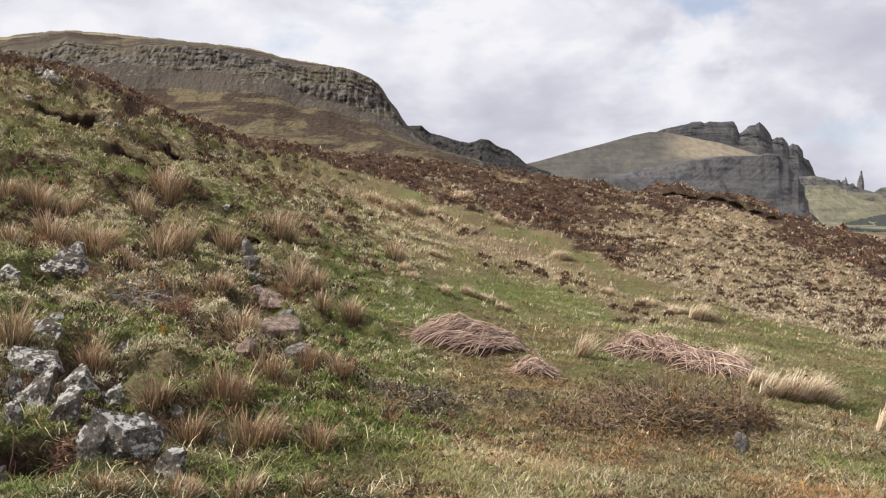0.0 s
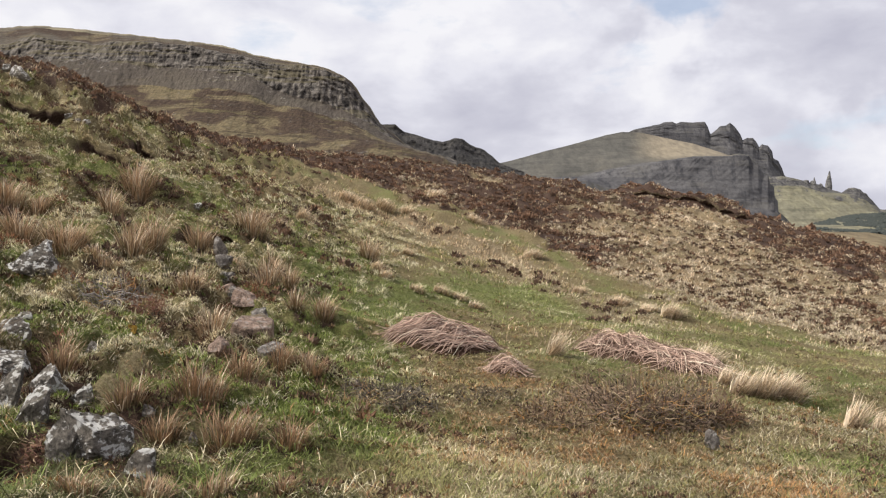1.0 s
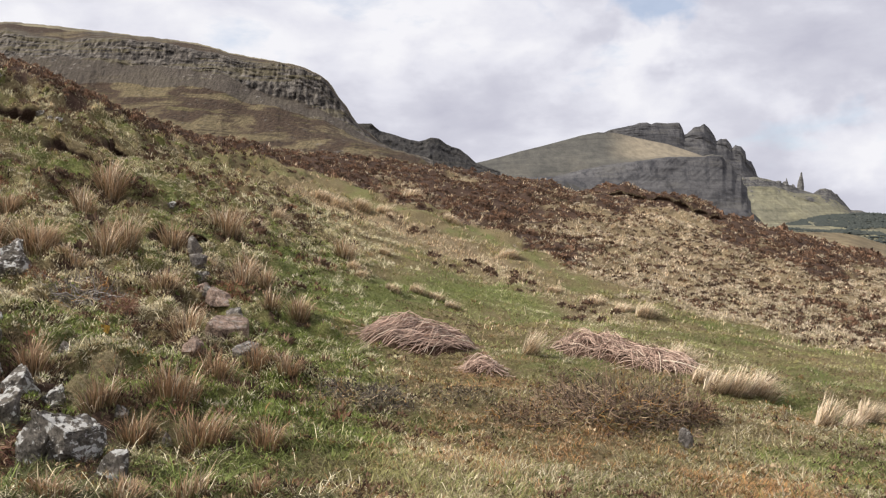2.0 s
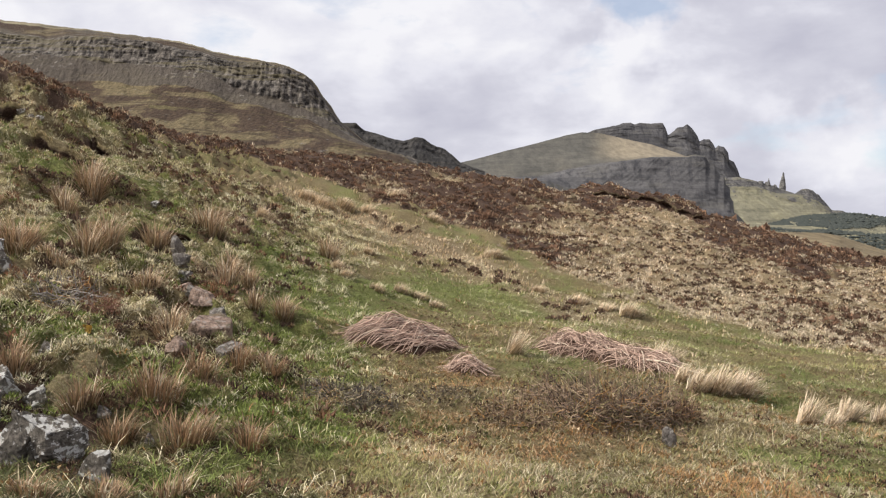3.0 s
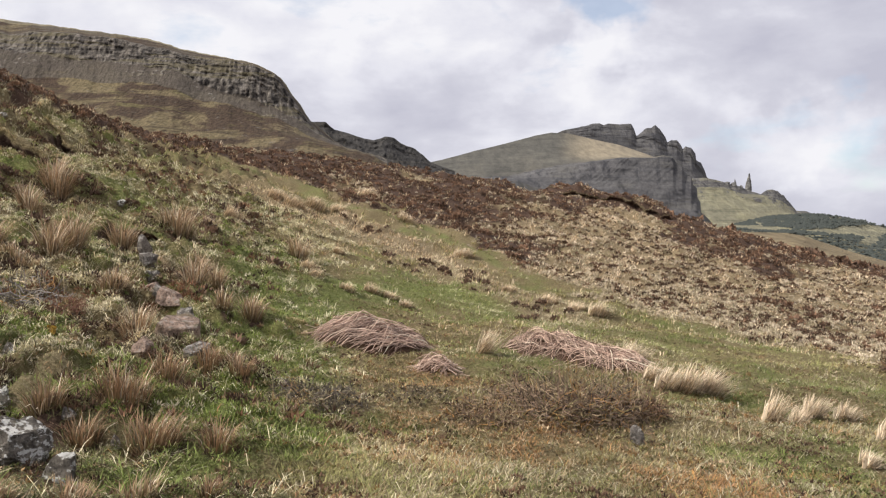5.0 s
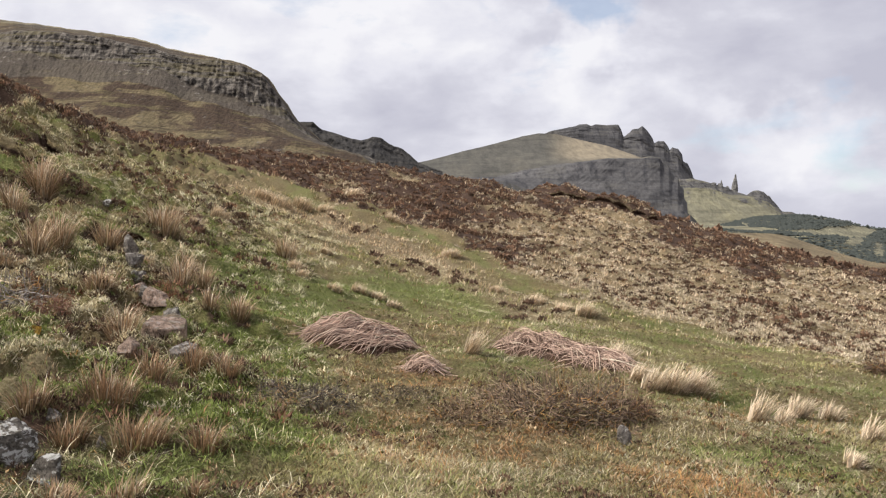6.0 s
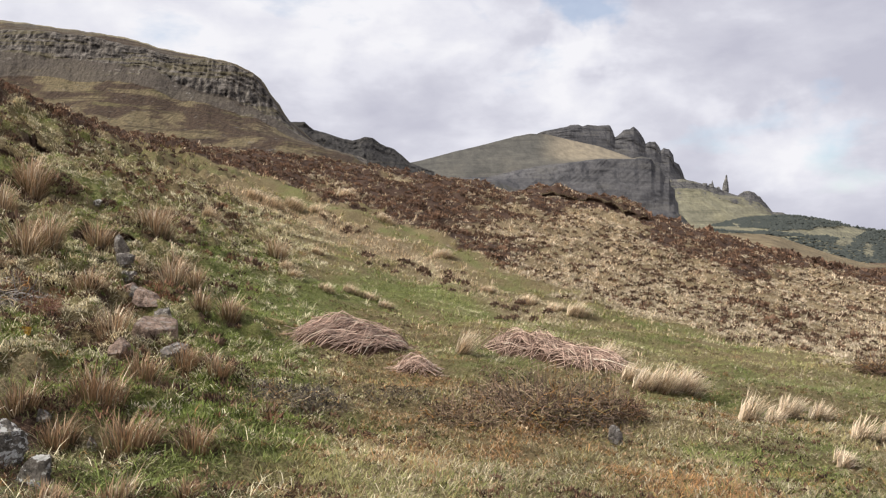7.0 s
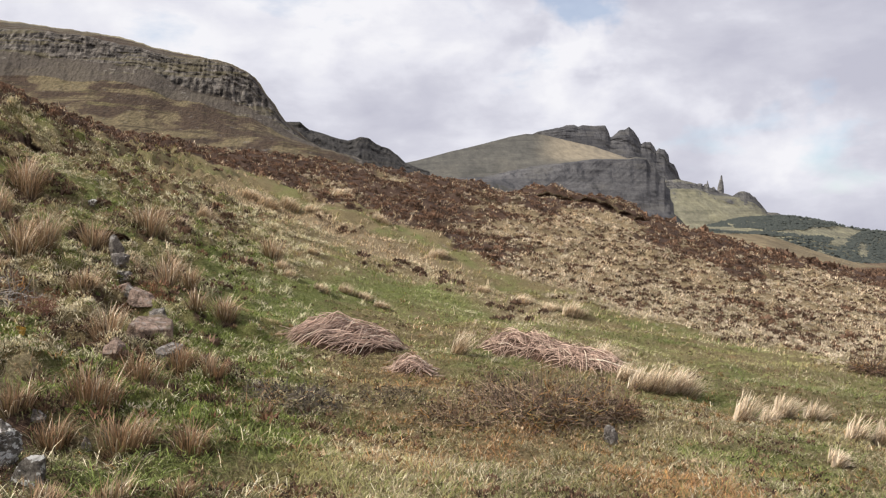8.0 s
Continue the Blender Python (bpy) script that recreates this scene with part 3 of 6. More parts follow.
# ---- far hills ----
def build_hill(name, label, levels, back, mat, beds=5, cols=360, floor=-70.0, crag=0.0, seed=0, dry=None, craggy=0.2, lump=0.8, tread=0.34, thin=0.8, joint=0.6, rim=0, wander=0.0):
    """A hill in levels from its foot to its crest. Each level: a line of (bearing, rise per metre ahead), its distance ahead,
    how bare it is, how rough in metres, and the rows up to it. Returns the grid of its front for planting."""
    crest = levels[-1][0]
    u = np.linspace(crest[0][0], crest[-1][0], cols)
    vs = [along(lv[0], u) for lv in levels]
    vs[-1] = vs[-1] + crag * fbm(u * 110, u * 0, seed + 40, 4)
    for k in range(1, len(vs) - 1):  # uneven edges between the levels
        vs[k] = vs[k] + wander * fbm(u * 28, 0 * u, seed + 60 + k, 4)
    for k in range(len(vs) - 2, -1, -1):
        vs[k] = np.minimum(vs[k], vs[k + 1] - 0.0004)
    rows, bare = [], []
    for k in range(1, len(levels)):
        (_, d0, b0, r0, _), (_, d1, b1, r1, count) = levels[k - 1], levels[k]
        for s in np.linspace(0, 1, count, endpoint=k == len(levels) - 1):
            rock, rough = b0 + (b1 - b0) * smooth(0, 0.14, s), r0 + (r1 - r0) * s
            d = d0 + (d1 - d0) * s + 0 * u
            wide = u * levels[-1][1]
            if b1 > 0.35:  # lava beds: a tread and a riser each, wandering along the face
                phase = s * beds + 0.9 * fbm(wide / (r1 * 14), 0 * u + s * 2, seed + 4, 3)
                step = (np.floor(phase) + smooth(0.35, 0.9, phase % 1.0) - phase) / beds
                d = d + (d1 - d0) * (tread if b1 > 0.7 else 0.12) * step * smooth(0, 0.12, s) * smooth(1, 0.88, s)
            up = (vs[k - 1] + (vs[k] - vs[k - 1]) * s) * levels[-1][1]
            body = lump * fbm(wide / (rough * 5), up / (rough * 6), seed, 3)  # folds, thin beds, joints
            body = body + craggy * rock * (thin * fbm(wide / (rough * 3.0), up / (rough * 0.22), seed + 6, 3) + joint * fbm(wide / (rough * 0.3), up / (rough * 0.9), seed + 2, 3) + 0.6 * fbm(wide / (rough * 0.9), up / (rough * 0.5), seed + 3, 3))
            d = d + rough * body * (1 if k > 1 else s)
            rows.append((d, vs[k - 1] + (vs[k] - vs[k - 1]) * s))
            bare.append(np.clip(rock + 0 * u, 0, 1))
    x, y, z = [u * d for d, v in rows], [d for d, v in rows], [EYE + v * d for d, v in rows]
    front = (np.array(x), np.array(y), np.array(z), np.array([v for d, v in rows]))
    zt = z[-1]
    for s in np.linspace(0.08, 1, 14):  # the back
        d = rows[-1][0] + (back - levels[-1][1]) * s
        x.append(u * d), y.append(d), z.append(zt + (floor - zt) * s ** 1.6 - 0.004 * d * s), bare.append(0 * u)
    x.insert(0, x[0]), y.insert(0, y[0] - 1.0), z.insert(0, np.minimum(z[0] - 1, floor)), bare.insert(0, bare[0])
    me = mesh_of(name, np.stack([np.array(q).ravel() for q in (x, y, z)], 1), grid_faces(len(x), cols), mat)
    paint(me, "bare", np.array(bare).ravel())
    if rim:  # pale turf along the crest, with the sun on it put into the colour
        top_rows = np.ones(len(x))
        top_rows[:len(front[0]) - rim] = 0.0
        paint(me, "dry", np.repeat(top_rows, cols))
    # where the shoulder's sunlit streak is painted in
    if dry:
        uu, zz, yy = np.broadcast_to(u, (len(x), cols)).ravel(), np.array(z).ravel(), np.array(y).ravel()
        lift = (zz - EYE) / yy
        paint(me, "dry", smooth(dry[0], dry[1], uu) * smooth(dry[3], dry[2], uu) * smooth(dry[4], dry[5], lift))
    tagged(new(name, me), label, "hill", kind="structure")
    return front


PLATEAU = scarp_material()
RIDGE = hill_material("ridge_rock", (0.06, 0.055, 0.038), (0.05, 0.042, 0.034), (0.055, 0.053, 0.052), 0.02, 14.0, 0.8)
# rock lightened and blued a little, standing in for haze
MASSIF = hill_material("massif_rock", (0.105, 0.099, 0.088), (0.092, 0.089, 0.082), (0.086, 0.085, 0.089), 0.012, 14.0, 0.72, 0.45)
# grass paled to carry the haze over the slope in its colour
SLOPE = hill_material("pinnacle_slope", (0.255, 0.24, 0.165), (0.205, 0.195, 0.145), (0.10, 0.098, 0.098), 0.012, 14.0, 0.8)
TAN = hill_material("tan_moor", (0.27, 0.218, 0.135), (0.20, 0.16, 0.105), (0.1, 0.09, 0.07), 0.02, 10.0)

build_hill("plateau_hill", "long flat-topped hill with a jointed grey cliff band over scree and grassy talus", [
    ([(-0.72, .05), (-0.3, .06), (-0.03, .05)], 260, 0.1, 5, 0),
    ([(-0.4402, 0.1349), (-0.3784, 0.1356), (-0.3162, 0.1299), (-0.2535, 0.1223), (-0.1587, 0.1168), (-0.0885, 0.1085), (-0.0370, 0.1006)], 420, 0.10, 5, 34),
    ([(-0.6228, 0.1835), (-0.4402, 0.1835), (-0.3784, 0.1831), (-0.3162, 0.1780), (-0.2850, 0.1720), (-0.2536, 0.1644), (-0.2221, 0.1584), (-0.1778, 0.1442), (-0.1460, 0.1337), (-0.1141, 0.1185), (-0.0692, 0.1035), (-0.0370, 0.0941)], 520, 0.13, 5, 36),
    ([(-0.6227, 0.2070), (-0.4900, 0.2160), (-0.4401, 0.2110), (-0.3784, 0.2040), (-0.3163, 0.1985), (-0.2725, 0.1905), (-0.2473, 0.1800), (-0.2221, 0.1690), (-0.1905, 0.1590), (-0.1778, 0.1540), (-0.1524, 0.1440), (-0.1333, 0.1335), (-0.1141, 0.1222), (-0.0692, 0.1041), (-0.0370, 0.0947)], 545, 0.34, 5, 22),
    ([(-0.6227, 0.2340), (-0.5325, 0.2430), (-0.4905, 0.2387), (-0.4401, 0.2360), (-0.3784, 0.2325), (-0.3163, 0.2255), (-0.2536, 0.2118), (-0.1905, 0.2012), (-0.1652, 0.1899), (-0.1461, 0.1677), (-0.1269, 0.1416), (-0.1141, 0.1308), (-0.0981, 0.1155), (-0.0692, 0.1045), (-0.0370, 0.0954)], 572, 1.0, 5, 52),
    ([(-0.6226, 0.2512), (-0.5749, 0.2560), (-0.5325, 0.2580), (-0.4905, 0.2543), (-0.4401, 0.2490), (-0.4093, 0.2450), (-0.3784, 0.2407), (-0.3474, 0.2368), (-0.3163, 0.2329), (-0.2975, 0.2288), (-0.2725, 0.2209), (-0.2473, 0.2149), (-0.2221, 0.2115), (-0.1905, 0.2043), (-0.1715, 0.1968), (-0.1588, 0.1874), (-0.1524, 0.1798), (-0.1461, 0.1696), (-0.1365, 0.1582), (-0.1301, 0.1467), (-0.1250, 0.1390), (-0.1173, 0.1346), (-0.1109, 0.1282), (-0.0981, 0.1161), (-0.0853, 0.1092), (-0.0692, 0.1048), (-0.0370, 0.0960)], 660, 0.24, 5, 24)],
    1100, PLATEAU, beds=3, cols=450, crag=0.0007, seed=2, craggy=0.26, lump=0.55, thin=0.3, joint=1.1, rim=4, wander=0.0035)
build_hill("far_ridge", "dark distant ridge with a blunt knoll", [
    ([(-0.24, .02), (0.02, .02)], 1100, 0.3, 8, 0),
    ([(-0.24, .09), (0.02, .07)], 1400, 0.6, 20, 16),
    ([(-0.1460, 0.1285), (-0.1237, 0.1377), (-0.1077, 0.1373), (-0.0981, 0.1297), (-0.0821, 0.1253), (-0.0628, 0.1191), (-0.0532, 0.1172), (-0.0403, 0.1212), (-0.0306, 0.1200), (-0.0209, 0.1136), (-0.0047, 0.1073), (0.0050, 0.0996), (0.0128, 0.0919), (0.0407, 0.0818)], 1500, 0.9, 12, 30)],
    2000, RIDGE, beds=3, cols=260, crag=0.0005, seed=5)
build_hill("crag_massif", "dark stepped crag summit behind a grassy shoulder", [
    ([(0.1, .0), (0.36, .0)], 2950, 0.5, 12, 0),
    ([(0.1323, 0.0857), (0.2647, 0.0802), (0.3419, 0.0576)], 3080, 0.95, 32, 20),
    ([(0.1321, 0.1050), (0.1980, 0.1220), (0.2445, 0.1200), (0.2505, 0.1150), (0.2725, 0.1170), (0.2866, 0.1080), (0.2979, 0.1060), (0.3047, 0.0990), (0.3147, 0.0960), (0.3205, 0.0860), (0.3303, 0.0720), (0.3364, 0.0540), (0.3419, 0.0450)], 3190, 1.0, 27, 36),
    ([(0.1321, 0.1184), (0.1519, 0.1244), (0.1716, 0.1305), (0.1980, 0.1367), (0.2079, 0.1381), (0.2126, 0.1355), (0.2179, 0.1376), (0.2445, 0.1372), (0.2478, 0.1313), (0.2505, 0.1228), (0.2532, 0.1241), (0.2611, 0.1314), (0.2678, 0.1322), (0.2725, 0.1355), (0.2778, 0.1310), (0.2845, 0.1212), (0.2866, 0.1159), (0.2912, 0.1186), (0.2979, 0.1186), (0.3027, 0.1121), (0.3047, 0.1082), (0.3080, 0.1122), (0.3147, 0.1102), (0.3195, 0.1030), (0.3205, 0.0951), (0.3262, 0.0925), (0.3303, 0.0840), (0.3330, 0.0754), (0.3357, 0.0728), (0.3364, 0.0622), (0.3419, 0.0530)], 3240, 1.0, 24, 26)],
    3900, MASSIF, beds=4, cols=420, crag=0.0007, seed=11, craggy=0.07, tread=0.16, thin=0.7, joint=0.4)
build_hill("grassy_shoulder", "smooth grassy hill shoulder ending in a dark layered buttress", [
    ([(-0.02, .0), (0.36, .0)], 1500, 0.2, 6, 0),
    ([(-0.0046, 0.0684), (0.1126, 0.0712), (0.1323, 0.0629), (0.1984, 0.0502), (0.2649, 0.0407), (0.3184, 0.0357), (0.3420, 0.0266)], 1700, 0.45, 12, 16),
    ([(-0.0047, 0.0704), (0.1060, 0.0738), (0.1323, 0.0811), (0.1652, 0.0866), (0.1982, 0.0921), (0.2313, 0.0970), (0.2713, 0.0983), (0.2825, 0.0999), (0.2932, 0.0981), (0.2972, 0.0915), (0.3039, 0.0876), (0.3080, 0.0784), (0.3147, 0.0765), (0.3168, 0.0659), (0.3215, 0.0620), (0.3222, 0.0501), (0.3256, 0.0462), (0.3256, 0.0343), (0.3310, 0.0304), (0.3420, 0.0180)], 1790, 1.0, 16, 46),
    ([(-0.0047, 0.0885), (0.0115, 0.0919), (0.0342, 0.0973), (0.0667, 0.1060), (0.0994, 0.1141), (0.1321, 0.1229), (0.1518, 0.1267), (0.1716, 0.1259), (0.1981, 0.1197), (0.2313, 0.1128), (0.2513, 0.1064), (0.2713, 0.0993), (0.2825, 0.1011), (0.2932, 0.0993), (0.2972, 0.0927), (0.3039, 0.0888), (0.3080, 0.0796), (0.3147, 0.0777), (0.3168, 0.0671), (0.3215, 0.0632), (0.3222, 0.0513), (0.3256, 0.0474), (0.3256, 0.0355), (0.3310, 0.0316), (0.3420, 0.0200)], 2100, 0.05, 8, 46)],
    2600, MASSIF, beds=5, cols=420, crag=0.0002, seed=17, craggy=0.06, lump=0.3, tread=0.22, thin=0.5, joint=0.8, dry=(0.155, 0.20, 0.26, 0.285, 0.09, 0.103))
build_hill("pinnacle_slope", "green misty slope under rock pinnacles", [
    ([(0.24, -.01), (0.5, -.01)], 2250, 0.1, 8, 0),
    ([(0.3050, 0.0475), (0.3385, 0.0497), (0.3655, 0.0492), (0.3993, 0.0441), (0.4197, 0.0389), (0.4401, 0.0317), (0.4674, 0.0271)], 2690, 0.15, 12, 24),
    ([(0.3049, 0.0640), (0.3519, 0.0636), (0.3735, 0.0572), (0.3992, 0.0547), (0.4196, 0.0495), (0.4380, 0.0356), (0.4674, 0.0285)], 2790, 0.35, 10, 12),
    ([(0.3048, 0.0752), (0.3350, 0.0748), (0.3519, 0.0709), (0.3735, 0.0644), (0.3803, 0.0605), (0.3870, 0.0592), (0.3959, 0.0566), (0.4006, 0.0600), (0.4094, 0.0614), (0.4162, 0.0594), (0.4230, 0.0535), (0.4298, 0.0469), (0.4380, 0.0376), (0.4503, 0.0364), (0.4674, 0.0298)], 2850, 0.85, 10, 14)],
    3500, SLOPE, beds=2, cols=280, crag=0.0005, seed=23)
wood = build_hill("forest_hill", "low hill of pale pasture under a conifer plantation", [
    ([(0.29, -.03), (0.66, -.04)], 900, 0.0, 3, 0),
    ([(0.3488, 0.0180), (0.3927, 0.0135), (0.4675, 0.0085), (0.5361, -0.0047), (0.6469, -0.0245)], 1200, 0.1, 6, 20),
    ([(0.3488, 0.0200), (0.3690, 0.0214), (0.3892, 0.0268), (0.4062, 0.0308), (0.4265, 0.0323), (0.4537, 0.0337), (0.4810, 0.0318), (0.5084, 0.0273), (0.5359, 0.0201), (0.5670, 0.0162), (0.6050, 0.0143), (0.6606, 0.0105)], 1550, 0.0, 6, 40)],
    2100, SLOPE, cols=260, seed=29)
build_hill("tan_rise", "pale straw-coloured rise of open moor", [
    ([(0.2, -.05), (0.55, -.05)], 400, 0.1, 2, 0),
    ([(0.2784, -0.0054), (0.4335, -0.0083), (0.4950, -0.0168), (0.5500, -0.0280), (0.5776, -0.0350)], 520, 0.1, 4, 16),
    ([(0.2783, 0.0194), (0.3479, 0.0184), (0.3783, 0.0125), (0.4257, 0.0114), (0.4461, 0.0081), (0.4665, 0.0015), (0.5008, -0.0097), (0.5420, -0.0210), (0.5765, -0.0263), (0.6200, -0.0420)], 700, 0.0, 4, 30)],
    900, TAN, cols=240, seed=31)


def spire(name, label, u, d, wide, tall, base_v, lean, seed, sharp=0.8):
    """A tapering rock pinnacle."""
    bm = bmesh.new()
    rings, sides = 26, 18
    z0 = EYE + base_v * d - 14
    ring = []
    for i in range(rings):
        s = i / (rings - 1)
        rad = wide * 0.5 * ((1 - s ** 2.2) ** sharp * (0.85 + 0.25 * math.sin(3.0 * s + seed)) + 0.03)
        off = Vector((lean * tall * s * s, 0, 0))
        row = []
        for k in range(sides):
            a = 2 * math.pi * k / sides
            p = Vector((math.cos(a) * rad, math.sin(a) * rad, s * (tall + 14)))
            p += Vector((math.cos(a), math.sin(a), 0)) * wide * (0.09 * noise.noise(p / (wide * 0.5) + Vector((seed, 0, 0))) + 0.05 * noise.noise(p / (wide * 0.17)))
            row.append(bm.verts.new(p + off))
        ring.append(row)
    for a, b_ in zip(ring, ring[1:]):
        for k in range(sides):
            bm.faces.new((a[k], a[(k + 1) % sides], b_[(k + 1) % sides], b_[k]))
    bm.faces.new(ring[-1])
    me = bpy.data.meshes.new(name)
    bm.to_mesh(me)
    bm.free()
    me.materials.append(PINNACLE)
    paint(me, "bare", np.full(len(me.vertices), 1.6))
    ob = new(name, me)
    ob.location = (u * d, d, z0)
    return tagged(ob, label, "rock pinnacle", "rock pinnacles")


PINNACLE = hill_material("pinnacle_rock", (0.11, 0.105, 0.07), (0.1, 0.09, 0.06), (0.17, 0.168, 0.165), 0.05, 12.0, 0.75)
spire("rock_pinnacle", "tall slender grey rock needle on a green slope", 0.3816, 2860, 19.5, 61.3, 0.0592, 0.05, 1, 0.5)
spire("rock_pinnacle", "broad dark rock crag on a green slope", 0.3568, 2840, 40, 38, 0.0575, 0, 2, 0.25)
spire("rock_pinnacle", "small dark rock spike on a crag", 0.3659, 2843, 15, 47, 0.0575, 0, 4, 0.8)
spire("rock_pinnacle", "small dark rock spike on a crag", 0.3728, 2850, 18.5, 18.5, 0.0605, 0, 5, 0.6)
spire("rock_pinnacle", "broad dark rock crag on a green slope", 0.3639, 2845, 34, 36, 0.0575, 0, 7, 0.3)
spire("rock_pinnacle", "low dark rock crag on a green slope", 0.4074, 2870, 74.6, 20.5, 0.0547, 0, 8, 0.4)
spire("rock_pinnacle", "low dark rock crag on a green slope", 0.4196, 2870, 56.0, 18.7, 0.0495, 0, 9, 0.4)


def conifers():
    """The plantation: thousands of small dark spruces on the far hill."""
    x, y, z, v = (q.ravel() for q in wood)
    u = x / y
    u0 = np.array([(0.3656, 0.0214), (0.4130, 0.0189), (0.4300, 0.0157), (0.4811, 0.0172), (0.5153, 0.0213), (0.5359, 0.0187), (0.5670, 0.0148), (0.6606, 0.0118)])
    low = np.array([(0.3792, 0.0155), (0.3927, 0.0142), (0.4300, 0.0153), (0.4606, 0.0131), (0.5017, 0.0086), (0.5360, 0.0060), (0.5560, 0.0210), (0.6050, 0.0220), (0.6606, 0.0220)])
    upper = v > np.interp(u, u0[:, 0], u0[:, 1]) + 0.0006 * fbm(u * 80, v * 300, 3, 3)
    lower = v < np.interp(u, low[:, 0], low[:, 1]) + 0.0012 * fbm(u * 60, v * 200, 8, 3)
    lane = np.abs(fbm(u * 26, v * 90, 12, 2)) > 0.05
    ok = np.flatnonzero((upper | (lower & (fbm(u * 40, v * 120, 6, 2) > -0.5))) & (u > 0.327) & lane)
    pick = rng_far.choice(ok, 13000)
    n = len(pick)
    px, py, pz = x[pick] + rng_far.normal(0, 3.0, n), y[pick] + rng_far.normal(0, 8, n), z[pick]
    h, w = rng_far.uniform(1.2, 2.4, n), rng_far.uniform(2.4, 4.2, n)
    ang = np.arange(5) * 2 * math.pi / 5
    jit = rng_far.uniform(0.7, 1.25, (n, 5))
    ringv = np.stack([px[:, None] + np.cos(ang) * w[:, None] * jit, py[:, None] + np.sin(ang) * w[:, None] * jit, pz[:, None] - 0.5 + 0 * jit], 2)
    v3 = np.concatenate([ringv, np.stack([px, py, pz + h], 1)[:, None, :]], 1).reshape(-1, 3)
    i = np.arange(n)[:, None] * 6
    f = np.concatenate([i + np.array([k, (k + 1) % 5, 5]) for k in range(5)], 0)
    me = mesh_of("conifer_plantation", v3, f, SPRUCE)
    tagged(new("conifer_plantation", me), "dark green conifer plantation on a distant hill", "forest", kind="stuff")


rng_far = np.random.default_rng(3)
SPRUCE, sn, sb = material("spruce", 0.9, 0.1)
sn.t.links.new(sn.ramp(sn.add("ShaderNodeNewGeometry").outputs["Random Per Island"], [(0.0, (0.044, 0.050, 0.046)), (0.6, (0.052, 0.059, 0.053)), (1.0, (0.066, 0.072, 0.064))]), sb.inputs["Base Color"])
conifers()


# ---- plant materials ----
def leaf_material(name, rough=0.75, through_light=0.3, spread=0.5):
    """Blades and sprigs: the tint attribute gives the colour, each blade its own lightness."""
    m = bpy.data.materials.new(name)
    m.use_nodes = True
    n = Nodes(m.node_tree)
    rnd = n.add("ShaderNodeNewGeometry").outputs["Random Per Island"]
    vary = n.math("ADD", n.math("MULTIPLY", rnd, 2 * spread), 1.0 - spread)
    c = n.mix(1.0, attribute(n, "tint").outputs["Color"], n.add("ShaderNodeCombineColor", {0: vary, 1: vary, 2: vary}).outputs[0], "MULTIPLY")
    b = n.add("ShaderNodeBsdfPrincipled", {"Base Color": c, "Roughness": rough, "Specular IOR Level": 0.3})
    t = n.add("ShaderNodeBsdfTranslucent", {"Color": c})
    mixed = n.add("ShaderNodeMixShader", {0: through_light, 1: b.outputs[0], 2: t.outputs[0]})
    n.add("ShaderNodeOutputMaterial", {"Surface": mixed.outputs[0]})
    return m


BLADE = leaf_material("grass_blade", 0.75, 0.15, 0.6)
SPRIG = leaf_material("heather_sprig", 0.9, 0.1, 0.55)
TUFT = leaf_material("grass_tuft", 0.8, 0.15, 0.3)
STEM = leaf_material("dead_stem", 0.7, 0.0, 0.4)

GREEN, LIME, OLIVE = np.array([0.165, 0.20, 0.053]), np.array([0.245, 0.295, 0.08]), np.array([0.325, 0.282, 0.124])
DRY, BLEACHED = np.array([0.53, 0.455, 0.285]), np.array([0.74, 0.67, 0.50])
STRAW, PALE, RUSSET = np.array([0.55, 0.42, 0.27]), np.array([0.79, 0.67, 0.515]), np.array([0.34, 0.20, 0.11])
RUST, LING, LING_RED = np.array([0.38, 0.205, 0.07]), np.array([0.115, 0.075, 0.053]), np.array([0.275, 0.163, 0.103])
rng = np.random.default_rng(7)


def blade_arrays(x, y, z, length, width, heading, lean, curl):
    """Bent tapering blades, five points and three triangles each."""
    n = len(x)
    dx, dy = np.cos(heading), np.sin(heading)
    root = np.stack([x, y, z - 0.01], 1)
    side = np.stack([-dy, dx, 0 * x], 1) * width[:, None] * 0.5
    up1 = np.stack([dx * np.sin(lean), dy * np.sin(lean), np.cos(lean)], 1)
    l2 = np.minimum(lean + curl, 2.2)
    up2 = np.stack([dx * np.sin(l2), dy * np.sin(l2), np.cos(l2)], 1)
    mid = root + up1 * length[:, None] * 0.55
    tip = mid + up2 * length[:, None] * 0.45
    v = np.stack([root - side, root + side, mid - side * 0.75, mid + side * 0.75, tip], 1).reshape(-1, 3)
    i = np.arange(n)[:, None] * 5
    f = np.concatenate([i + [0, 1, 3], i + [0, 3, 2], i + [2, 3, 4]], 1).reshape(-1, 3)
    return v, f


def short_arrays(x, y, z, length, width, heading, lean):
    """Short fine blades, a triangle each."""
    dx, dy = np.cos(heading), np.sin(heading)
    root = np.stack([x, y, z - 0.006], 1)
    side = np.stack([-dy, dx, 0 * x], 1) * width[:, None] * 0.5
    tip = root + np.stack([dx * np.sin(lean), dy * np.sin(lean), np.cos(lean)], 1) * length[:, None]
    return np.stack([root - side, root + side, tip], 1).reshape(-1, 3), np.arange(3 * len(x)).reshape(-1, 3)


def field(name, label, category, parts, mat):
    """One mesh from several (vertices, faces, tint a vertex)."""
    base, vs, fs, cs = 0, [], [], []
    for v, f, c in parts:
        vs.append(v), fs.append(f + base), cs.append(c)
        base += len(v)
    me = mesh_of(name, np.concatenate(vs), np.concatenate(fs), mat)
    paint(me, "tint", np.concatenate(cs))
    return tagged(new(name, me), label, category, kind="stuff")


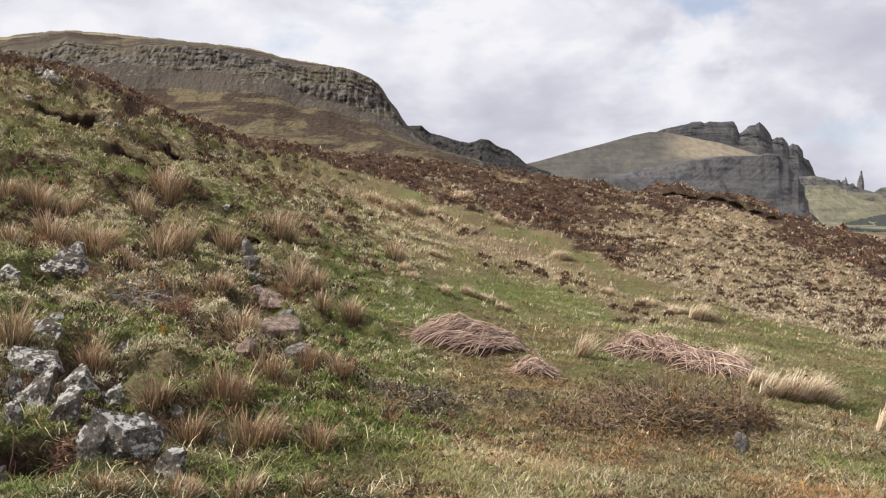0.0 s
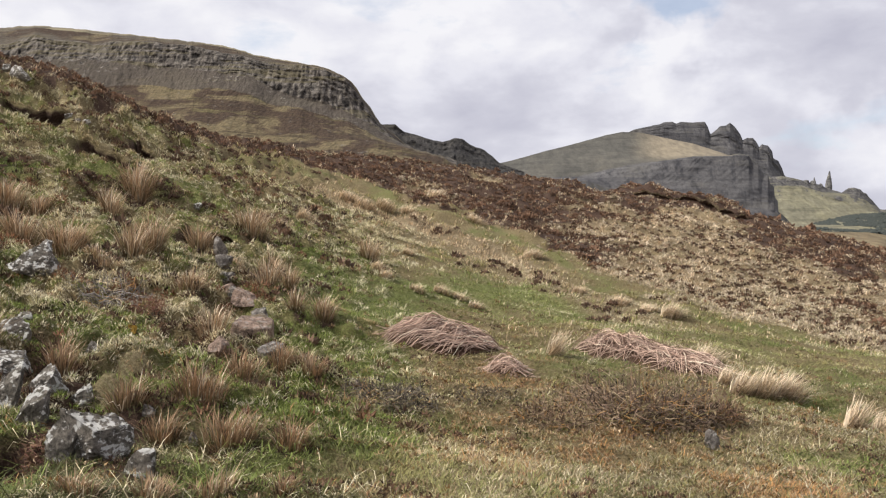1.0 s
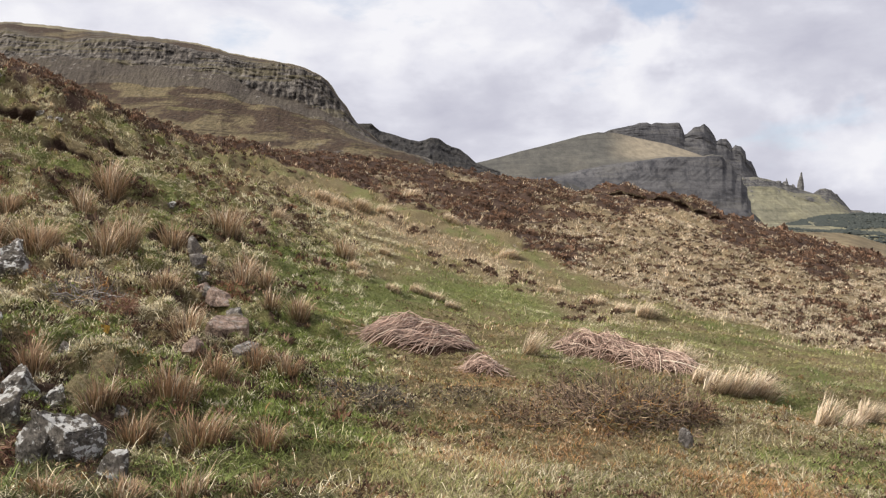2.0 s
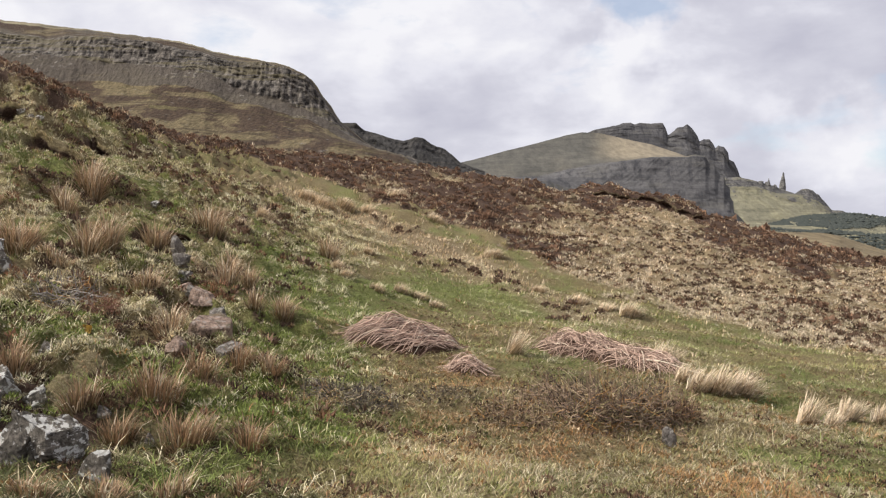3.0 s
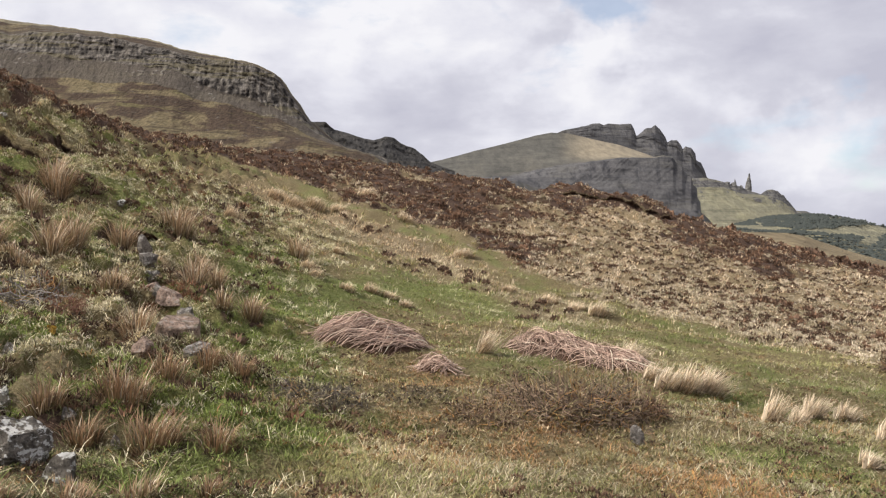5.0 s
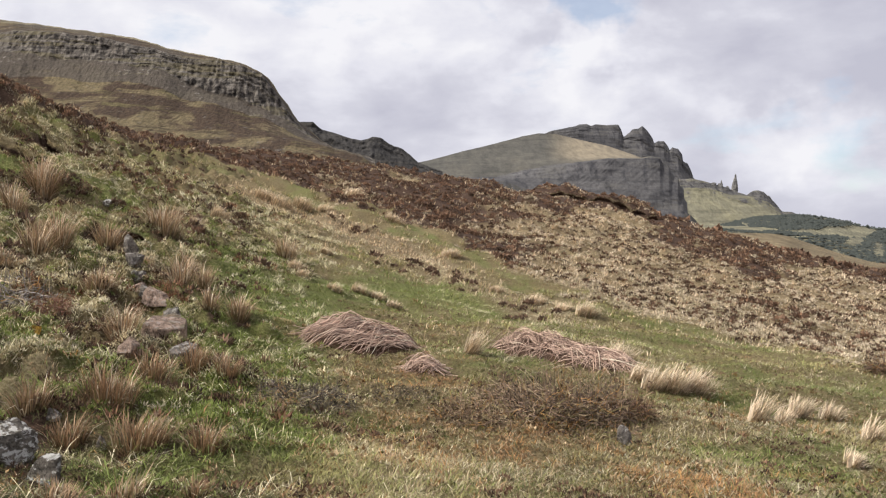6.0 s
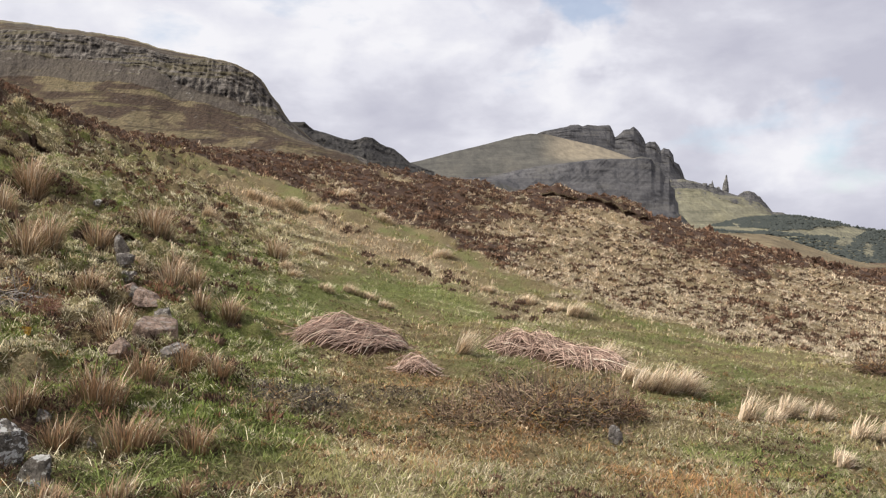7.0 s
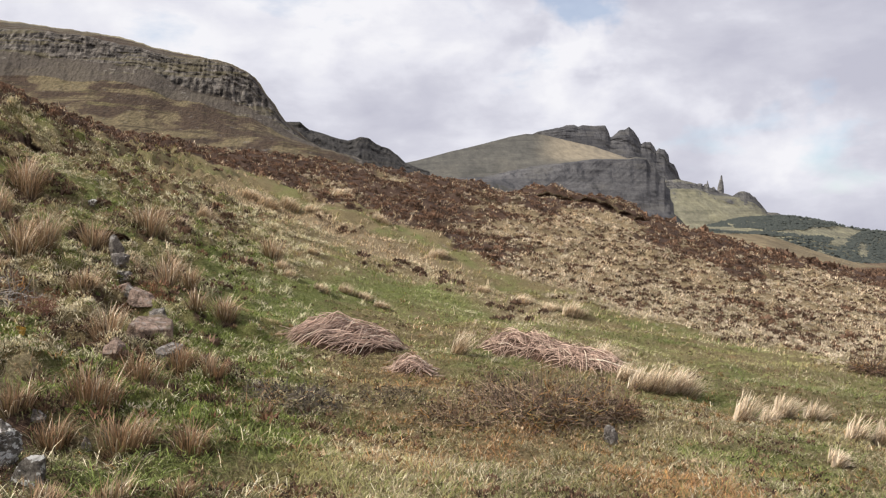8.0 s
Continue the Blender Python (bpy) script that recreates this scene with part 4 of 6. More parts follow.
def part(name, me, parent, label="", kind=""):
    ob = new(name, me)
    ob.parent = parent
    return tagged(ob, label, kind=kind)


def blend(a, b_, w):
    return a + (b_ - a) * np.asarray(w)[:, None]


def turf_tint(x, y, n_rand):
    heath, heather, bent, track, moss = cover(x, y)
    u = x / np.maximum(y, 0.5)
    fore = smooth(11, 7, y) * smooth(-0.28, -0.1, u)
    patch = fbm(x / 0.9, y / 0.9, 91, 3)
    c = blend(np.broadcast_to(OLIVE, (len(x), 3)), GREEN, np.clip(1.1 * moss + 0.6 * track * (1 - 0.7 * smooth(0.02, 0.2, u)) - 0.25 * fore + 0.25 * smooth(-0.08, -0.2, u), 0, 1))
    c = blend(c, LIME, np.clip(0.55 * track * (1 - 0.6 * smooth(0.02, 0.2, u)) + 0.3 * patch * (1 - 0.7 * fore), 0, 0.8))
    near = smooth(8.5, 7.0, y) * smooth(-0.1, -0.2, u)  # green turf among the rushes, with the shade between them put into its colour
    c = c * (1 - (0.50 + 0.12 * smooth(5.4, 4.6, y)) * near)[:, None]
    dry = np.clip(0.25 - 0.12 * near + 0.6 * spots(x, y, SERE) + 0.08 * fore + 0.16 * track * smooth(0.02, 0.2, u) + 0.9 * bent + 0.8 * heath - 0.25 * track + (0.38 - 0.16 * fore) * patch, 0.04, 0.97)
    c = np.where((n_rand < dry)[:, None], blend(np.broadcast_to(DRY, c.shape), BLEACHED, np.clip(rng.random(len(x)) ** 1.5 * (0.7 + 0.3 * heath), 0, 1)), c)
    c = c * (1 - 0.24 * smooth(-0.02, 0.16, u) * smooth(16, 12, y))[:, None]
    lush = green_share(x, y)
    c = np.where((rng.random(len(x)) < 0.8 * lush)[:, None], blend(np.broadcast_to(LIME * 0.85, c.shape), GREEN * 0.9, rng.random(len(x))), c)
    brown = smooth(-0.12, -0.02, u) * (0.5 + 0.5 * smooth(0.26, 0.14, u)) * smooth(3.5, 6.0, y) * smooth(15.0, 10.5, y) * (0.30 + 0.25 * fbm(x / 0.8, y / 0.8, 46, 2))
    c = np.where((rng.random(len(x)) < brown)[:, None], blend(np.broadcast_to(np.array([0.25, 0.17, 0.095]), c.shape), DRY, rng.random(len(x)) ** 2), c)
    rusty = spots(x, y, MOSS_RUST) * 0.7 + np.clip(-0.08 + 0.7 * fbm(x / 0.6 + 50, y / 0.6, 44, 3), 0, 0.55) * (1 - track) * 0.6 * (1 - 0.5 * smooth(-0.08, -0.2, u))
    c = np.where((rng.random(len(x)) < rusty)[:, None], blend(np.broadcast_to(RUST, c.shape), RUSSET, rng.random(len(x))), c)
    return c


def rosettes(x, y, per, size, spread, long, thick, lean, droop, mixed):
    """Tousled tufts: per blades each, falling outwards. Returns blade arrays and tints."""
    m = len(x) * per
    rep = lambda q: np.repeat(q, per, 0)
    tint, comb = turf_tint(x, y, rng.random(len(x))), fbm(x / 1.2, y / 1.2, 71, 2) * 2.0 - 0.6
    a = rng.uniform(0, 2 * math.pi, m)
    off = rep(size) * spread * np.sqrt(rng.random(m))
    X, Y = rep(x) + np.cos(a) * off, rep(y) + np.sin(a) * off
    heading = np.arctan2(np.sin(a) + 0.7 * np.sin(rep(comb)), np.cos(a) + 0.7 * np.cos(rep(comb))) + rng.normal(0, 0.8, m)
    length = rep(size) * rng.uniform(0.5, 1.0, m) * long
    width = thick * (1 + 0.075 * Y) * rng.uniform(0.7, 1.3, m)
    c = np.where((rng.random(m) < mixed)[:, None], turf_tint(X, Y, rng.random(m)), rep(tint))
    return X, Y, ground_z(X, Y) + 0.012 * rng.random(m), length, width, heading, rng.uniform(*lean, m), rng.uniform(0.3, droop, m), c


def reach(n, near, far, fall):
    """Distances ahead, crowding towards the near end by the power fall."""
    q = 1 - fall
    return (near ** q + rng.random(n) * (far ** q - near ** q)) ** (1 / q)


def build_turf():
    """Short grass over the foreground, thinning with distance: tousled tufts over a fine sward."""
    y = reach(15500, 3.4, 34, 1.15)
    x = rng.uniform(-0.66, 0.64, len(y)) * y
    heath, heather, bent, track, moss = cover(x, y)
    keep = rng.random(len(y)) < np.clip(0.85 - 0.6 * track - 0.2 * moss * (y > 7) + 0.6 * fbm(x / 0.6, y / 0.6, 61, 2), 0.08, 1) * (1 - 0.9 * wall_soil_shade(x, y)) * (1 - 0.75 * litter(x, y)) * (1 - hag_share(x, y))
    x, y, bent = x[keep], y[keep], bent[keep]
    size = rng.uniform(0.4, 1.0, len(x)) * (1 + 0.5 * (rng.random(len(x)) < 0.2)) * (1 + 0.3 * bent) * (0.75 + 0.045 * y) * (1 + 0.7 * smooth(9.5, 7.5, y) * smooth(-0.08, -0.18, x / y))
    *blades, c = rosettes(x, y, 12, size, 0.06, 0.13, 0.0042, (0.6, 1.45), 1.2, 0.3)
    v, f = blade_arrays(*blades)
    y = reach(31500, 3.4, 26, 1.15)
    x = rng.uniform(-0.66, 0.64, len(y)) * y
    keep = rng.random(len(y)) < (1 - 0.9 * wall_soil_shade(x, y)) * (1 - 0.75 * litter(x, y)) * (1 - hag_share(x, y))
    x, y = x[keep], y[keep]
    *blades, c2 = rosettes(x, y, 14, 0.62 + 0.04 * y, 0.13, 0.088, 0.0034, (0.75, 1.5), 1.0, 0.7)
    v2, f2 = short_arrays(*blades[:7])
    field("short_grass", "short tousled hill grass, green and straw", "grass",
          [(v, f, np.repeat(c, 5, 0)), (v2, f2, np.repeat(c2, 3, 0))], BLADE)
    n = 14000  # moss and heather sprigs in the sward
    y = 3.6 + 15 * rng.random(n) ** 1.1
    x = rng.uniform(-0.66, 0.64, n) * y
    track = cover(x, y)[3]
    keep = rng.random(n) < np.clip(0.45 + 0.8 * fbm(x / 0.8, y / 0.8, 64, 3), 0, 1) * (1 - 0.8 * track) * (1 - hag_share(x, y))
    x, y = x[keep], y[keep]
    kind = fbm(x / 0.7 + 9, y / 0.7, 63, 2) + 0.25 * rng.normal(0, 1, len(x))
    parts_ = []
    for pick, low, high in ((kind < -0.08, LING * 0.5, LING_RED * 0.9), ((kind >= -0.08) & (kind < 0.16), GREEN * 0.4, OLIVE * 0.8), (kind >= 0.16, RUST * 0.5, STRAW)):
        q = np.flatnonzero(pick)
        parts_.append(clumps(x[q], y[q], rng.uniform(0.025, 0.075, len(q)), 15, 0.13, low, high, np.clip(rng.normal(0.45, 0.3, len(q)), 0, 1)))
    field("sward_sprigs", "sprigs of moss and dead heather in the turf", "moss", parts_, SPRIG)


def build_hill_grass():
    """Bent grass in tufts over the farther slopes."""
    n = 21000
    y = 13 + 45 * rng.random(n) ** 0.85
    u = rng.uniform(-0.66, 0.64, n)
    x = u * y
    heath, heather, bent, track, moss = cover(x, y)
    want = np.clip(0.32 + 0.7 * bent + 0.75 * heath * (1 - heather) - 0.3 * track - 0.12 * heather - 0.16 * smooth(-0.12, -0.2, u), 0.14 - 0.11 * track, 1)
    keep = (rng.random(n) < want) & (hag_share(x, y) < 0.1)
    x, y = x[keep], y[keep]
    per = 9
    size = rng.uniform(0.6, 1.25, len(x))
    tone = rng.random(len(x))
    X = np.repeat(x, per) + rng.normal(0, 0.07, len(x) * per)
    Y = np.repeat(y, per) + rng.normal(0, 0.07, len(x) * per)
    m = len(X)
    length = np.repeat(size, per) * rng.uniform(0.13, 0.31, m) * (0.62 + 0.38 * smooth(18, 34, Y))
    width = 0.006 + 0.0005 * Y
    heading = rng.normal(-0.6, 1.1, m)
    v, f = blade_arrays(X, Y, ground_z(X, Y), length, width, heading, rng.uniform(0.3, 1.15, m), rng.uniform(0.4, 1.3, m))
    heath, heather, bent, track, moss = cover(X, Y)
    c = blend(np.broadcast_to(STRAW, (m, 3)), PALE, np.repeat(tone, per) * (0.35 + 0.65 * heath * (1 - heather)))
    c = np.where((np.repeat(rng.random(len(x)), per) < 0.5 * (1 - heath) * (1 - bent))[:, None], OLIVE * 1.1, c)
    c = np.where((rng.random(m) < 0.75 * track * (1 - heath))[:, None], blend(np.broadcast_to(GREEN, (m, 3)), OLIVE, rng.random(m)), c)
    field("bent_grass", "tufts of bleached bent grass on the slope", "grass", [(v, f, np.repeat(c, 5, 0))], BLADE)
    y = reach(14500, 14, 56, 0.6)  # rounded pale tussocks between the heather
    u = rng.uniform(-0.2, 0.64, len(y))
    x = u * y
    heath, heather, bent, track, moss = cover(x, y)
    keep = (rng.random(len(y)) < 1.1 * heath * (1 - smooth(0.5, 0.85, heather)) * np.clip(0.75 + 0.5 * fbm(x / 2.0, y / 2.0, 87, 3), 0.1, 1) + 0.10 * heath) & (bank_share(x, y)[1] < 0.5)
    x, y = x[keep], y[keep]
    rad = rng.uniform(0.07, 0.15, len(x)) * (0.8 + 0.012 * y)
    field("pale_tussocks", "rounded tussocks of bleached grass among the heather", "grass", [clumps(x, y, rad, 20, 0.15, DRY * 0.6, PALE * 0.85, np.clip(rng.normal(0.45, 0.3, len(x)), 0, 1))], TUFT)


def clumps(x, y, rad, per, blunt, low, high, shade):
    """Rounded clumps of short sprigs fanned over a dome, tinted from low to high by shade."""
    k = len(x)
    X, Y, Rr = np.repeat(x, per), np.repeat(y, per), np.repeat(rad, per)
    m = len(X)
    az, el = rng.uniform(0, 2 * math.pi, m), np.arcsin(rng.random(m) ** 0.8)
    n3 = np.stack([np.cos(az) * np.cos(el), np.sin(az) * np.cos(el), np.sin(el)], 1)
    squat = np.repeat(rng.uniform(0.6, 1.1, k), per)
    root = np.stack([X, Y, ground_z(X, Y)], 1) + n3 * np.stack([Rr, Rr, Rr * squat], 1) * 0.55
    out = n3 + rng.normal(0, 0.35, (m, 3)) + np.array([0, 0, 0.45])
    out /= np.linalg.norm(out, axis=1)[:, None]
    tip = root + out * (Rr * rng.uniform(0.3, 0.6, m))[:, None]
    side = np.cross(out, rng.normal(0, 1, (m, 3)))
    side *= (Rr * blunt / np.linalg.norm(side, axis=1))[:, None]
    v = np.stack([root - side, root + side, tip], 1).reshape(-1, 3)
    c = blend(np.broadcast_to(low, (m, 3)), high, np.clip(np.repeat(shade, per) + rng.normal(0, 0.2, m), 0, 1))
    return v, np.arange(m * 3).reshape(-1, 3), np.repeat(c, 3, 0)


# small heather patches in the grass: x, y, radius
LING_SPOTS = [(0.09, 24.32, 0.92), (1.03, 23.96, 0.81), (1.41, 21.5, 0.64), (2.55, 19.5, 0.74), (-5.29, 22.98, 0.87), (-4.14, 20.28, 0.6), (-7.59, 21.88, 0.83), (-6.48, 21.5, 0.73), (-0.8, 8.56, 0.25), (-1.81, 29.6, 0.63)]


def build_heather():
    """Ling over the far slope, thick or in scattered clumps, and here and there on the bank."""
    n = 23000
    y = 9.5 + 47 * rng.random(n) ** 0.78
    u = rng.uniform(-0.66, 0.64, n)
    x = u * y
    heath, heather, bent, track, moss = cover(x, y)
    solid = smooth(0.5, 0.85, heather)
    bank = smooth(-0.16, -0.26, u) * (1 - heath) * np.clip(0.10 + 0.55 * fbm(x / 1.1, y / 1.1, 27, 2), 0, 0.5)
    bank = bank + 0.32 * spots(x, y, LING_SPOTS)
    keep = (rng.random(n) < 0.75 * solid + bank) & (bank_share(x, y)[1] < 0.85) & ((bank_share(x, y + 2.2)[0] < 0.3) | (bank_share(x, y)[0] > 0.3)) & (hag_share(x, y) < 0.2)
    x, y, solid, heath = x[keep], y[keep], solid[keep], heath[keep]
    k = len(x)
    rad = rng.uniform(0.09, 0.20, k) * (1 + 0.1 * solid) * (1 + 0.6 * (rng.random(k) < 0.1))
    shade = np.clip(rng.normal(0.45, 0.3, k), 0, 1) * (0.4 + 0.6 * heath) * (0.45 + 0.55 * solid)
    sheet = clumps(x, y, rad, 30, 0.2, LING, LING_RED, shade)
    y = reach(24000, 14, 56, 0.75)
    x = rng.uniform(-0.3, 0.64, len(y)) * y
    heath, heather, bent, track, moss = cover(x, y)
    edge = smooth(0.3, 5.0, y - along(HEATH, x / y)) * 0.7 + 0.3
    dots = np.clip(0.30 + 0.45 * fbm(x / 1.5, y / 1.5, 83, 3) + 0.25 * heather, 0.03, 0.75) * edge * heath * (1 - smooth(0.5, 0.85, heather))
    keep = (rng.random(len(y)) < dots) & (bank_share(x, y)[1] < 0.85)
    x, y = x[keep], y[keep]
    small = clumps(x, y, rng.uniform(0.085, 0.17, len(x)) * (0.85 + 0.008 * y), 22, 0.2, LING * 0.75, LING_RED * 0.85, np.clip(rng.normal(0.3, 0.25, len(x)), 0, 1))
    y = reach(4200, 55, 190, 0.8)  # the moor beyond the crest
    x = rng.uniform(0.22, 0.66, len(y)) * y
    keep = rng.random(len(y)) < np.clip(0.5 + 0.9 * fbm(x / 7, y / 12, 88, 3), 0, 1)
    x, y = x[keep], y[keep]
    moor = clumps(x, y, rng.uniform(0.25, 0.7, len(x)), 14, 0.3, LING, LING_RED, np.clip(rng.normal(0.45, 0.3, len(x)), 0, 1))
    field("heather", "clumps of dark brown winter heather on the slope", "heather", [sheet, small, moor], SPRIG)


MOSS, mn, mb = material("moss", 0.95, 0.1)
mossy = mn.noise(place(mn), 40, 7, 0.78)
own = mn.add("ShaderNodeNewGeometry").outputs["Random Per Island"]
damp = mn.ramp(mossy, [(0.3, (0.04, 0.04, 0.017)), (0.5, (0.19, 0.19, 0.068)), (0.72, (0.38, 0.36, 0.16))])
sere = mn.ramp(mossy, [(0.3, (0.06, 0.045, 0.028)), (0.5, (0.27, 0.22, 0.125)), (0.72, (0.52, 0.44, 0.29))])
mn.t.links.new(mn.mix(mn.ramp(own, [(0.35, 0.0), (0.65, 1.0)]), damp, sere), mb.inputs["Base Color"])
relief(mn, mb, mossy, 1.0, 0.06)


def build_bank():
    """Moss cushions and matted pale grass on the hummocky bank."""
    n = 900
    y = 6.5 + 20 * rng.random(n) ** 0.9
    u = rng.uniform(-0.66, 0.0, n)
    x = u * y
    heath, heather, bent, track, moss = cover(x, y)
    keep = rng.random(n) < np.clip(0.75 + 0.6 * fbm(x / 1.5, y / 1.5, 35, 2), 0, 1) * smooth(-0.08, -0.2, u) * (1 - heath) * (1 - 0.7 * track) * (hag_share(x, y - 0.1) < 0.1)
    x, y = x[keep], y[keep]
    rad = rng.uniform(0.06, 0.19, len(x))
    rr, aa = np.meshgrid(np.array([0.0, 0.35, 0.65, 0.88, 1.05]), np.arange(11) * 2 * math.pi / 10)
    gx = x[:, None] + (rr * np.cos(aa)).ravel() * rad[:, None]
    gy = y[:, None] + (rr * np.sin(aa)).ravel() * rad[:, None]
    high = rng.uniform(0.32, 0.65, len(x))
    dome = np.sqrt(np.clip(1.02 - np.minimum(rr.ravel(), 1.0) ** 2, 0, 1))[None, :] * (rad * high)[:, None]
    gz = ground_z(gx, gy) - 0.03 + dome * (1 + 0.35 * fbm(gx * 9, gy * 9, 17, 2))
    per = rr.size
    faces = (np.arange(len(x)) * per)[:, None, None] + grid_faces(11, 5)[None]
    me = mesh_of("moss_cushion", np.stack([gx.ravel(), gy.ravel(), gz.ravel()], 1), faces.reshape(-1, 4), MOSS)
    tagged(new("moss_cushion", me), "cushions of green and olive moss on the bank", "moss", kind="stuff")
    per = 200  # a nap of moss shoots and short grass
    q = np.sqrt(rng.random((len(x), per))) * 0.98
    a = rng.uniform(0, 2 * math.pi, (len(x), per))
    X, Y = (x[:, None] + q * np.cos(a) * rad[:, None]).ravel(), (y[:, None] + q * np.sin(a) * rad[:, None]).ravel()
    Z = ground_z(X, Y) - 0.03 + (np.sqrt(1.02 - q ** 2) * (rad * high)[:, None]).ravel() * (1 + 0.35 * fbm(X * 9, Y * 9, 17, 2))
    m = len(X)
    v, f = short_arrays(X, Y, Z, rng.uniform(0.025, 0.06, m), 0.004 + 0.00035 * Y, a.ravel() + rng.normal(0, 1.0, m), rng.uniform(0.3, 1.4, m))
    tone = np.repeat(rng.random(len(x)), per)
    c = blend(np.broadcast_to(GREEN * 1.15, (m, 3)), LIME * 1.2, rng.random(m))
    c = np.where((tone > 0.45 - 0.5 * spots(X, Y, SERE))[:, None], blend(np.broadcast_to(OLIVE, (m, 3)), STRAW * 1.1, rng.random(m)), c)
    c = np.where((tone > 0.85)[:, None], blend(np.broadcast_to(LING, (m, 3)), RUSSET, rng.random(m)), c)
    field("cushion_nap", "feathery moss and short grass over the cushions", "moss", [(v, f, np.repeat(c, 3, 0))], BLADE)
    growth = []  # small heather, russet sprigs, moss and withered grass, each in its patches
    y = reach(13000, 6.0, 30, 0.7)
    u = rng.uniform(-0.66, -0.03, len(y))
    x = u * y
    heath, heather, bent, track, moss = cover(x, y)
    keep = (rng.random(len(y)) < smooth(-0.07, -0.2, u) * (1 - heath) * (1 - 0.8 * track) * 0.95) & (hag_share(x, y) < 0.1)
    x, y = x[keep], y[keep]
    kind = fbm(x / 0.8 + 3, y / 0.8, 93, 3) + 0.22 * rng.normal(0, 1, len(x))
    lush = green_share(x, y)
    kind = np.where(rng.random(len(x)) < 0.75 * lush, 0.0, kind)
    reds = fbm(x / 1.6 + 3, y / 1.6, 95, 2)
    for pick, low, high in (((kind < -0.18) & (reds < 0.25), LING * 0.3, LING_RED * 0.62), ((kind < -0.18) & (reds >= 0.25), np.array([0.12, 0.055, 0.03]), np.array([0.34, 0.19, 0.115])), ((kind >= -0.18) & (kind < 0.12), GREEN * 0.6, LIME * 1.1), (kind >= 0.12, DRY * 0.75, BLEACHED)):
        q = np.flatnonzero(pick)
        growth.append(clumps(x[q], y[q], rng.uniform(0.04, 0.10, len(q)) * (0.8 + 0.02 * y[q]) * (1 + 0.6 * (kind[q] < -0.18)), 20, 0.075, low, high, np.clip(rng.normal(0.45, 0.3, len(q)), 0, 1)))
    field("bank_growth", "heather sprigs, moss and withered grass on the hummocky bank", "heather", growth, SPRIG)
    n = 6300
    y = 6.0 + 22 * rng.random(n)
    u = rng.uniform(-0.66, 0.05, n)
    x = u * y
    heath, heather, bent, track, moss = cover(x, y)
    keep = rng.random(n) < np.clip(0.5 + 0.7 * fbm(x / 1.3, y / 1.3, 39, 2), 0, 1) * smooth(0.0, -0.16, u) * (1 - heath) * (1 - 0.8 * track) * (1 - 0.85 * smooth(8.5, 7.0, y)) + 0.9 * spots(x, y, SERE)
    keep = keep & (hag_share(x, y) < 0.1)
    x, y = x[keep], y[keep]
    *blades, c = rosettes(x, y, 26, rng.uniform(0.5, 1.2, len(x)) * (0.55 + 0.03 * y), 0.10, 0.24, 0.0042, (0.5, 1.4), 1.4, 0.3)
    pale = np.repeat(rng.random(len(x)), 26)[:, None]
    v, f = blade_arrays(*blades)
    field("matted_grass", "matted tufts of pale dead grass on the bank", "grass", [(v, f, np.repeat(c * 0.35 + 0.72 * (DRY + (BLEACHED - DRY) * pale), 5, 0))], BLADE)


